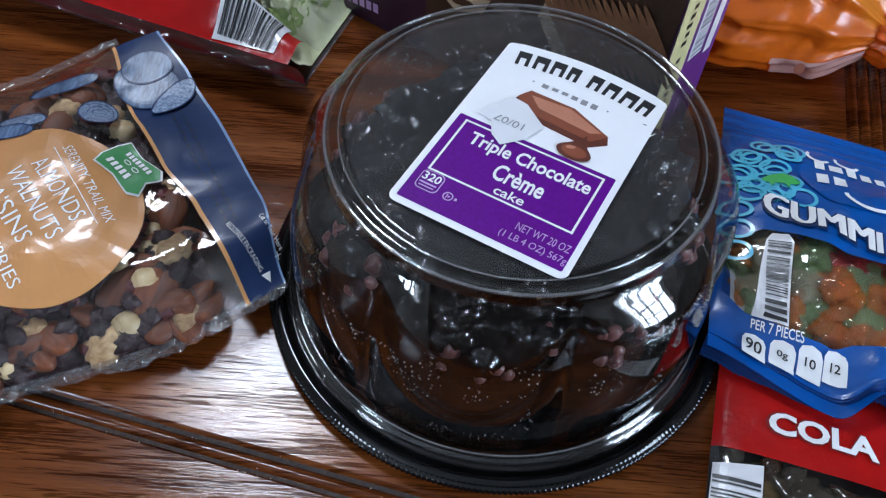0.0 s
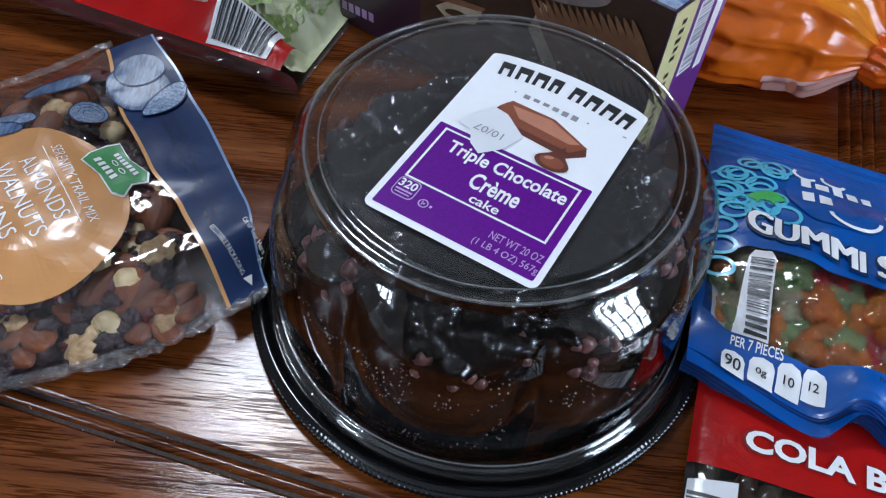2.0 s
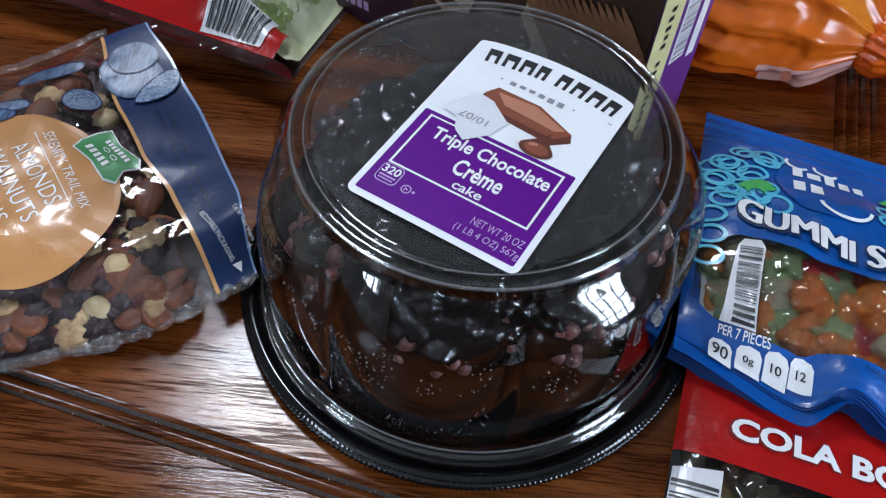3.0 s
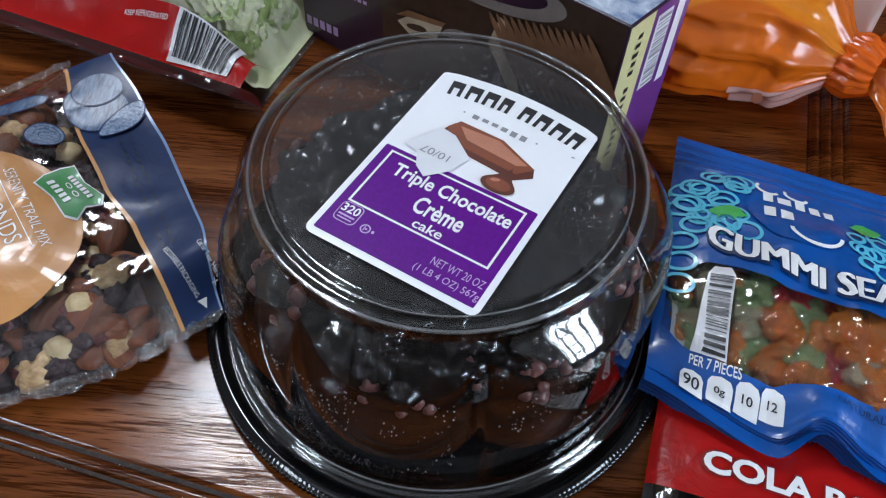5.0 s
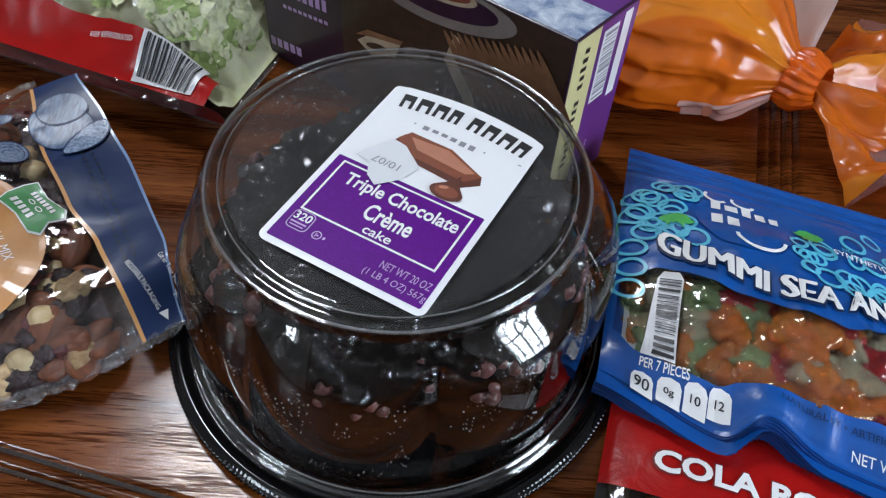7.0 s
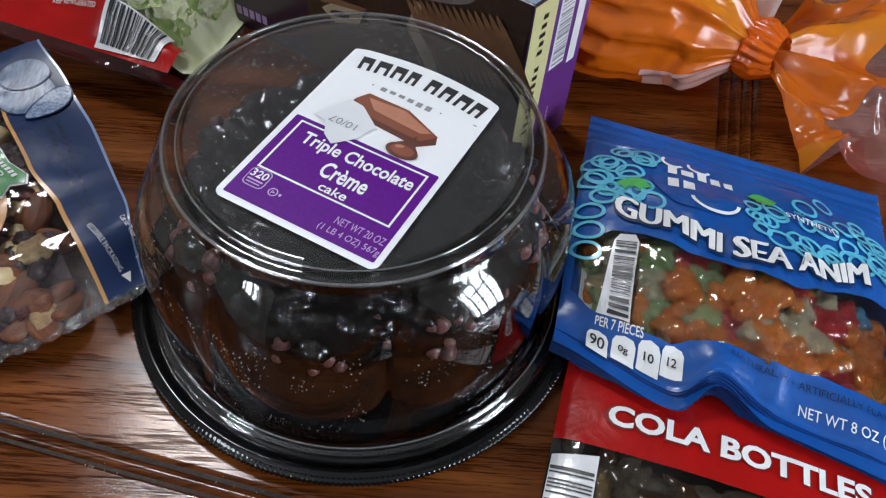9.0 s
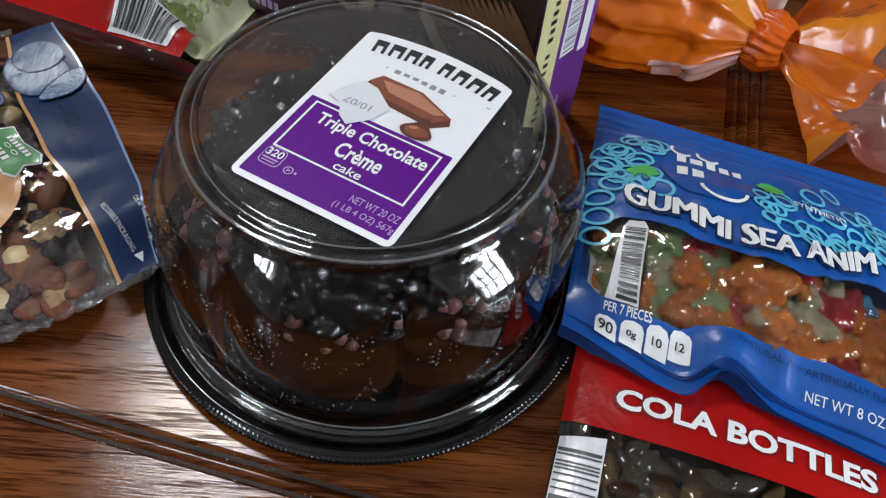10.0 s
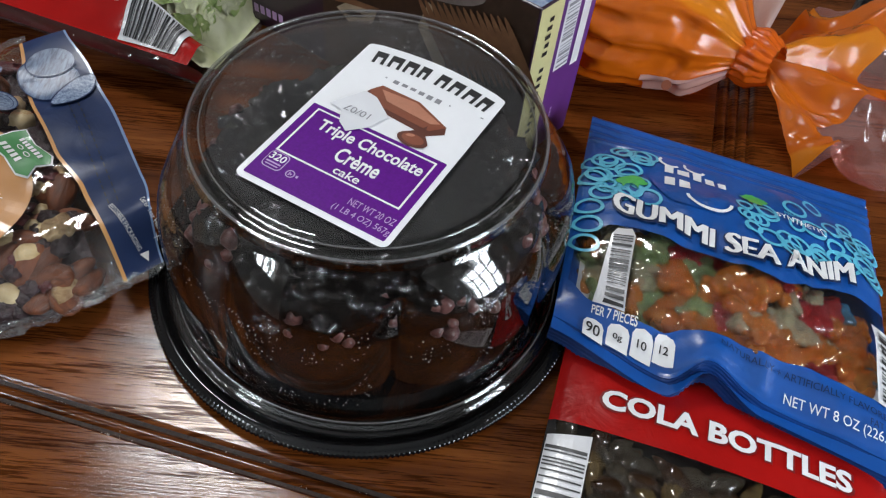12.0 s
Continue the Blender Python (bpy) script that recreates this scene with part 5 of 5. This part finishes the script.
def salad_flap(a, k):
    p = salad_top(a, 0.002)
    w = (0.0055 + 0.003 * noise.noise(Vector((a * 40, 0, 2)))) * k
    return p + Vector((-0.31 * w, -0.95 * w, -0.8 * w - 0.0026 * noise.noise(Vector((a * 120, k * 2, 0))) * k))


part("seal", grid(salad_flap, span(0.004, SALAD_W, 120), span(0, 1, 5)), M_FILM, salad, "crimped clear seal")


def on_salad(name, bm, m, lift, text="", parent=None):
    return part(name, laid(bm, lambda x, y: salad_top(-x, y), lift), m, parent or salad, text, False)


barpatch = on_salad("barcode", flat_poly([(-0.0480, 0.0030), (-0.0105, 0.0060), (-0.0105, 0.0270), (-0.0480, 0.0262)], 8), M_BARWHITE, 0.0009, "white barcode panel")
on_salad("barcode_print", flat_bars(barcode_rects(-0.0455, 0.0062, -0.0135, 0.0255, 33, True, 80)), M_INK, 0.0015, "", barpatch)
on_salad("lettering", placed(lettering("KEEP REFRIGERATED", 0.0305, 0.0022, 0.0), -0.0840, 0.0192), M_WHITEINK, 0.0008)
leaf = []
for k in range(6):
    def leaf_at(u, v, k=k):
        z = 0.35 * noise.noise(Vector((u * 2.2, v * 2.2, k * 5.0))) + 0.2 * noise.noise(Vector((u * 5, v * 5, k)))
        edge = 1 + 0.25 * noise.noise(Vector((math.atan2(v, u) * 1.5, k, 0)))
        return Vector((u * 0.018 * edge, v * 0.015 * edge, z * 0.012))
    bm = grid(leaf_at, span(-1, 1, 10), span(-1, 1, 8))
    leaf.append(mesh_of("lettuce_leaf", bm, (M_LETTUCE, M_LETTUCE, M_LETTUCE_DK, M_LETTUCE, M_CABBAGE, M_LETTUCE)[k]))
rng = random.Random(5)
for k in range(280):
    a, b = (rng.uniform(0.010, 0.05) if k % 2 == 0 else rng.uniform(0.019, SALAD_W - 0.02)), 0.034 + 0.13 * rng.random() ** 1.3
    p = salad_top(a, b)
    lean = (salad_top(a + 0.004, b) - salad_top(a - 0.004, b)).cross(salad_top(a, b + 0.004) - salad_top(a, b - 0.004)).normalized()
    lean = -lean if lean.z < 0 else lean
    p -= lean * (rng.uniform(0.0045, 0.008) if a < 0.05 else rng.uniform(0.009, 0.015))
    p.z = max(p.z, 0.006)
    me = leaf[4] if rng.random() < 0.07 else rng.choice((leaf[2], leaf[0], leaf[1], leaf[3])) if a < 0.05 else rng.choice((leaf[0], leaf[1], leaf[3], leaf[5], leaf[0], leaf[1], leaf[2]))
    sc = 0.35 if me == leaf[4] else rng.uniform(0.35, 0.55) if a < 0.05 or b < 0.05 else rng.uniform(0.8, 1.3)
    piece("lettuce_leaf", me, Matrix.Translation(p) @ lean.to_track_quat("Z", "Y").to_matrix().to_4x4() @ Euler((rng.uniform(-0.2, 0.2), rng.uniform(-0.2, 0.2), rng.uniform(0, 6.3))).to_matrix().to_4x4() @ Matrix.Scale(sc, 4), salad)
part("fill", grid(lambda a, b: salad_top(a, b) - Vector((0, 0, min(0.016 + 0.007 * smooth(a / 0.05) + 0.006 * noise.noise(Vector((a * 90, b * 90, 3.0))), salad_top(a, b).z - 0.003))), span(0.003, SALAD_W - 0.006, 110), span(0.02, SALAD_L - 0.01, 80)), M_LETTUCE, salad, "packed pale lettuce")

# ---- cake box standing behind ----
BX0, BXD = Vector((0.1078, 0.0748, 0)), Vector((-0.836, 0.549, 0))
BXS = Vector((0.640, 0.768, 0))
BL, BD, BH = 0.214, 0.053, 0.1125
box = thing("dessert_box", tuple(BX0), "dark plum and purple card box with a printed cake picture", "box")
M_BOXFRAME = Matrix(((BXD.x, BXS.x, 0, BX0.x), (BXD.y, BXS.y, 0, BX0.y), (0, 0, 1, 0), (0, 0, 0, 1)))
body = part("carton", block(0, BL, 0, BD, 0.0005, BH, M_BOXFRAME, 0.0008), M_BOXDARK, box, "", False)


def box_front(x, y):
    return BX0 + BXD * (BL - x) + Vector((0, 0, y))


def box_side(x, y):
    return BX0 + BXS * x + Vector((0, 0, y))


def box_top(x, y):
    return BX0 + BXD * (BL - x) + BXS * y + Vector((0, 0, BH))


def on_box(name, bm, m, fn, nrm, level, text=""):
    for v in bm.verts:
        v.co = fn(v.co.x, v.co.y) + nrm * (0.00025 * (level + 1))
    return part(name, bm, m, body, text, False)


FN, SN, TN = Vector((-0.549, -0.836, 0)), Vector((0.768, -0.640, 0)), Vector((0, 0, 1))
on_box("front_print", flat_poly([(0.066, 0.001), (BL - 0.001, 0.001), (BL - 0.001, BH - 0.001), (0.066, BH - 0.001)]), M_BOXBROWN, box_front, FN, 0, "dark brown picture panel")
on_box("printed_plate", flat_disc(0.138, 0.0985, 0.044, 0.0125, 40, 6, 0.12), M_PLATE, box_front, FN, 1, "printed grey plate")
on_box("printed_plate", flat_disc(0.138, 0.1005, 0.033, 0.0085, 40, 6, 0.12), M_BOXDARK, box_front, FN, 2)
on_box("printed_cup", flat_disc(0.136, 0.1060, 0.022, 0.0055, 30, 4, 0.1), M_CREAM, box_front, FN, 3)
on_box("printed_cup", flat_disc(0.136, 0.1068, 0.018, 0.0040, 30, 4, 0.1), M_CHOC, box_front, FN, 4)
on_box("printed_cake", flat_poly([(0.140, 0.066), (0.146, 0.085), (0.2128, 0.096), (0.2128, 0.030), (0.165, 0.034)]), M_BOXBROWN, box_front, FN, 4)
on_box("printed_cream", flat_poly([(0.140, 0.066), (0.146, 0.085), (0.1485, 0.084), (0.166, 0.036), (0.160, 0.036)]), M_CREAM, box_front, FN, 5, "printed cream filling")
for k in range(14):
    on_box("printed_wafer", flat_disc(0.1530 + 0.0043 * k, 0.0660 + 0.0011 * k, 0.0024, 0.0240, 18, 3, 0.62), M_WAFER, box_front, FN, 6 + k * 0.15)
on_box("printed_wafer", flat_poly([(0.078, 0.049), (0.086, 0.056), (0.110, 0.061), (0.106, 0.050), (0.088, 0.043)]), M_CREAM, box_front, FN, 3)
on_box("printed_wafer", flat_poly([(0.077, 0.053), (0.086, 0.060), (0.112, 0.064), (0.110, 0.0605), (0.086, 0.0555)]), M_WAFER, box_front, FN, 4)
on_box("printed_wafer", flat_disc(0.092, 0.051, 0.0075, 0.0022, 18, 3, 0.25), M_BOXBROWN, box_front, FN, 4)
on_box("printed_glow", flat_disc(0.120, 0.060, 0.010, 0.0035, 24, 3, 0.3), M_PLATE, box_front, FN, 2)
on_box("small_print", flat_bars([(0.003 + 0.0056 * k, 0.0100 + 0.0004 * k, 0.0070 + 0.0056 * k, 0.0165 + 0.0004 * k) for k in range(5)]), M_LILAC, box_front, FN, 1)
on_box("small_print", flat_bars([(0.018 + 0.0042 * k, 0.0440 + 0.0004 * k, 0.0208 + 0.0042 * k, 0.0465 + 0.0004 * k) for k in range(9)]), M_LILAC, box_front, FN, 1)
on_box("small_print", flat_bars([(0.030 + 0.0052 * k, 0.0545 + 0.0004 * k, 0.0334 + 0.0052 * k, 0.0625 + 0.0004 * k) for k in range(5)]), M_LILAC, box_front, FN, 1)
# side: yellow strip with upright writing, purple with a white barcode panel
on_box("side_print", flat_poly([(0.0005, 0.001), (0.0205, 0.001), (0.0205, BH - 0.001), (0.0005, BH - 0.001)]), M_BOXYELLOW, box_side, SN, 0, "pale yellow side strip")
on_box("mark", flat_bars([(0.0080 + 0.0006 * (k % 3), 0.022 + 0.0056 * k, 0.0128, 0.0248 + 0.0056 * k) for k in range(15) if k not in (9,)]), M_INK, box_side, SN, 1)
on_box("side_print", flat_poly([(0.0205, 0.001), (BD - 0.0005, 0.001), (BD - 0.0005, BH - 0.001), (0.0205, BH - 0.001)]), M_BOXPURPLE, box_side, SN, 0, "purple side panel")
on_box("barcode", flat_poly([(0.0235, 0.060), (0.0365, 0.060), (0.0365, BH - 0.006), (0.0235, BH - 0.006)]), M_BARWHITE, box_side, SN, 1, "white barcode panel")
on_box("barcode_print", flat_bars(barcode_rects(0.0250, 0.062, 0.0355, BH - 0.008, 40, False)), M_GREYINK, box_side, SN, 2)
on_box("side_print", flat_poly([(0.0405, 0.056), (0.0475, 0.056), (0.0475, BH - 0.003), (0.0405, BH - 0.003)]), M_BARWHITE, box_side, SN, 1)
on_box("small_print", flat_bars([(0.030, 0.016 + 0.003 * k, 0.0315, 0.018 + 0.003 * k) for k in range(5)]), M_LILAC, box_side, SN, 1)
on_box("top_print", flat_poly([(0.150, 0.001), (BL - 0.001, 0.001), (BL - 0.001, 0.030), (0.150, 0.030)]), M_SKYPRINT, box_top, TN, 0, "blue and white scenic print")
on_box("top_print", flat_poly([(0.001, 0.001), (0.150, 0.001), (0.150, 0.030), (0.001, 0.030)]), M_BOXYELLOW, box_top, TN, 0)
on_box("top_print", flat_poly([(0.001, 0.030), (BL - 0.001, 0.030), (BL - 0.001, BD - 0.001), (0.001, BD - 0.001)]), M_BOXPURPLE, box_top, TN, 0)

# ---- knotted orange bag ----
KNOT = Vector((0.2570, 0.1520, 0.040))
orange = thing("knotted_orange_bag", (0.22, 0.18, 0.0), "crinkled orange plastic bag tied in a knot", "bag")


def ridged(p):
    """Sharp creases between soft hollows, -1 to 1."""
    return 1 - 2.6 * abs(noise.noise(p))


def orange_body(u, t):
    """From the knot (u = 0) along the filled bag, t round it."""
    mid = KNOT.lerp(Vector((0.128, 0.222, 0.040)), u)
    mid.z = 0.040 + 0.002 * math.sin(u * 3)
    ax = Vector((-0.122, 0.083, 0)).normalized()
    sd = Vector((ax.y, -ax.x, 0))
    rad = ramp(u, [(0, 0.012), (0.22, 0.040), (0.55, 0.064), (0.85, 0.064), (1.0, 0.012)])
    pleat = (1 - smooth((u - 0.10) / 0.9)) * 0.055 * (1 - 2 * abs(math.sin(3.0 * t + 1.9 * math.sin(2 * t + 1) + 0.8 * u)))  + 0.06 * noise.noise(Vector((u * 4, 2 * math.cos(t), 2 * math.sin(t))))
    fold = 0.09 * (0.5 - abs(noise.noise(Vector((u * 2.0, 4 * math.cos(t), 4 * math.sin(t))))) * 2)
    crease = 0.024 * ridged(Vector((u * 11, 4 * math.cos(t), 4 * math.sin(t)))) + 0.006 * ridged(Vector((u * 24, 9 * math.cos(t), 9 * math.sin(t) + 5)))
    rr = rad * (1 + pleat + fold + crease * smooth(u / 0.15))
    z = mid.z + math.sin(t) * min(rr, 0.046) * (1.0 if math.sin(t) > 0 else 0.97)
    p = mid + sd * (math.cos(t) * rr)
    return Vector((p.x, p.y, max(z, 0.0012)))


part("bag_body", around(orange_body, 0, 1, 100, 200), M_ORANGEBAG, orange, "crumpled glossy orange film")
rng = random.Random(3)
part("hole", laid(flat_disc(0.0, 0.0, 0.0032, 0.0032, 20, 2), lambda x, y: Vector((0.2010 + x, 0.1290 + y * 0.45, 0.030 + y * 0.9)), 0.0), M_CHOC, orange, "small round vent hole")


def knot_at(u, t):
    d = Vector((0.62, -0.55, 0.15)).normalized()
    s1 = d.cross(Vector((0, 0, 1))).normalized()
    s2 = s1.cross(d)
    p = KNOT + d * (u - 0.5) * 0.030
    rr = (0.012 + 0.006 * math.sin(math.pi * u)) * (1 + 0.07 * math.sin(17 * t + 5 * u) + 0.10 * noise.noise(Vector((u * 5, math.cos(t) * 2, math.sin(t) * 2))))
    return p + s1 * (math.cos(t) * rr) + s2 * (math.sin(t) * rr)


part("knot", around(knot_at, 0, 1, 24, 80), M_ORANGEDEEP, orange, "tight deep orange knot")


part("clear_panel", grid(lambda u, t: orange_body(u, t) + Vector((-0.0006, -0.0010, -0.0004)), span(0.06, 0.34, 26), span(3.35, 3.95, 18)), M_PINKPATCH, orange, "cloudy clear strip in the film")


def flap_at(f, q):
    ang = radians(62 + 30 * f)
    d = Vector((math.cos(ang), math.sin(ang), 0))
    return KNOT + d * (0.010 + 0.085 * q) + Vector((0, 0, 0.006 + 0.022 * q + 0.006 * math.sin(f * 5 + q * 3)))


part("flap", grid(flap_at, span(0, 1, 12), span(0, 1, 14)), M_PINKPATCH, orange, "cloudy clear flap at the knot")


def tail_at(f, q):
    """The loose tail fans out beyond the knot: f across the fan, q outwards."""
    ang = radians(-74 + 128 * f)
    reach = ramp(f, [(0, 0.070), (0.12, 0.078), (0.3, 0.112), (0.6, 0.150), (1, 0.13)])
    d = Vector((math.cos(ang), math.sin(ang), 0))
    ripple = (0.010 + 0.026 * q) * math.sin(f * 17 + 1.4 * math.sin(q * 3)) * (0.55 + 0.45 * q)
    crumple = 0.010 * q * (1 - 2 * abs(noise.noise(Vector((f * 9, q * 3.5, 8.0))))) + 0.014 * q * noise.noise(Vector((f * 6, q * 4, 2.0))) + 0.003 * q * noise.noise(Vector((f * 15, q * 11, 6.0)))
    crumple += 0.0016 * q * ridged(Vector((f * 17 + q * 2, q * 6 - f * 3, 3.0))) + 0.0003 * q * ridged(Vector((f * 38 - q * 4, q * 15, 7.0)))
    z = 0.040 - 0.018 * q + ripple * 0.6 + crumple
    if f < 0.12:
        z *= 1 - 0.75 * q * (1 - f / 0.12)
    p = Vector((KNOT.x, KNOT.y, 0)) + d * (0.008 + reach * q)
    return Vector((p.x, p.y, max(z, 0.0015)))


def tail_cut(f):
    return ramp(f, [(0, 0.98), (0.10, 0.93), (0.18, 0.55), (0.34, 0.52), (0.48, 0.72), (0.62, 0.45), (0.8, 0.9), (1.0, 0.9)])


part("tail", grid(lambda f, k: tail_at(f, tail_cut(f) * k), span(0, 1, 200), span(0, 1, 60)), M_ORANGEBAG, orange, "loose crinkled orange tail")
part("tail_end", grid(lambda f, k: tail_at(f, tail_cut(f) + (1 - tail_cut(f)) * k), span(0, 1, 200), span(0, 1, 44)), M_PINKCLEAR, orange, "cloudy clear tail end")

# ---- dark tray glimpsed behind the orange bag ----
tray2 = thing("plastic_tray", (0.415, 0.225, 0.0), "shallow dark grey plastic tray behind the orange bag", "tray")
M_T2 = Matrix.Translation((0.415, 0.225, 0)) @ Euler((0, 0, radians(-28))).to_matrix().to_4x4()
part("base", block(-0.060, 0.060, -0.040, 0.040, 0.0004, 0.004, M_T2), M_INK, tray2, "", False)
for x0, x1, y0, y1 in ((-0.064, 0.064, -0.045, -0.040), (-0.064, 0.064, 0.040, 0.045), (-0.064, -0.060, -0.040, 0.040), (0.060, 0.064, -0.040, 0.040)):
    part("rim", block(x0, x1, y0, y1, 0.0004, 0.016, M_T2, 0.0012), M_DARKTHING, tray2, "", False)
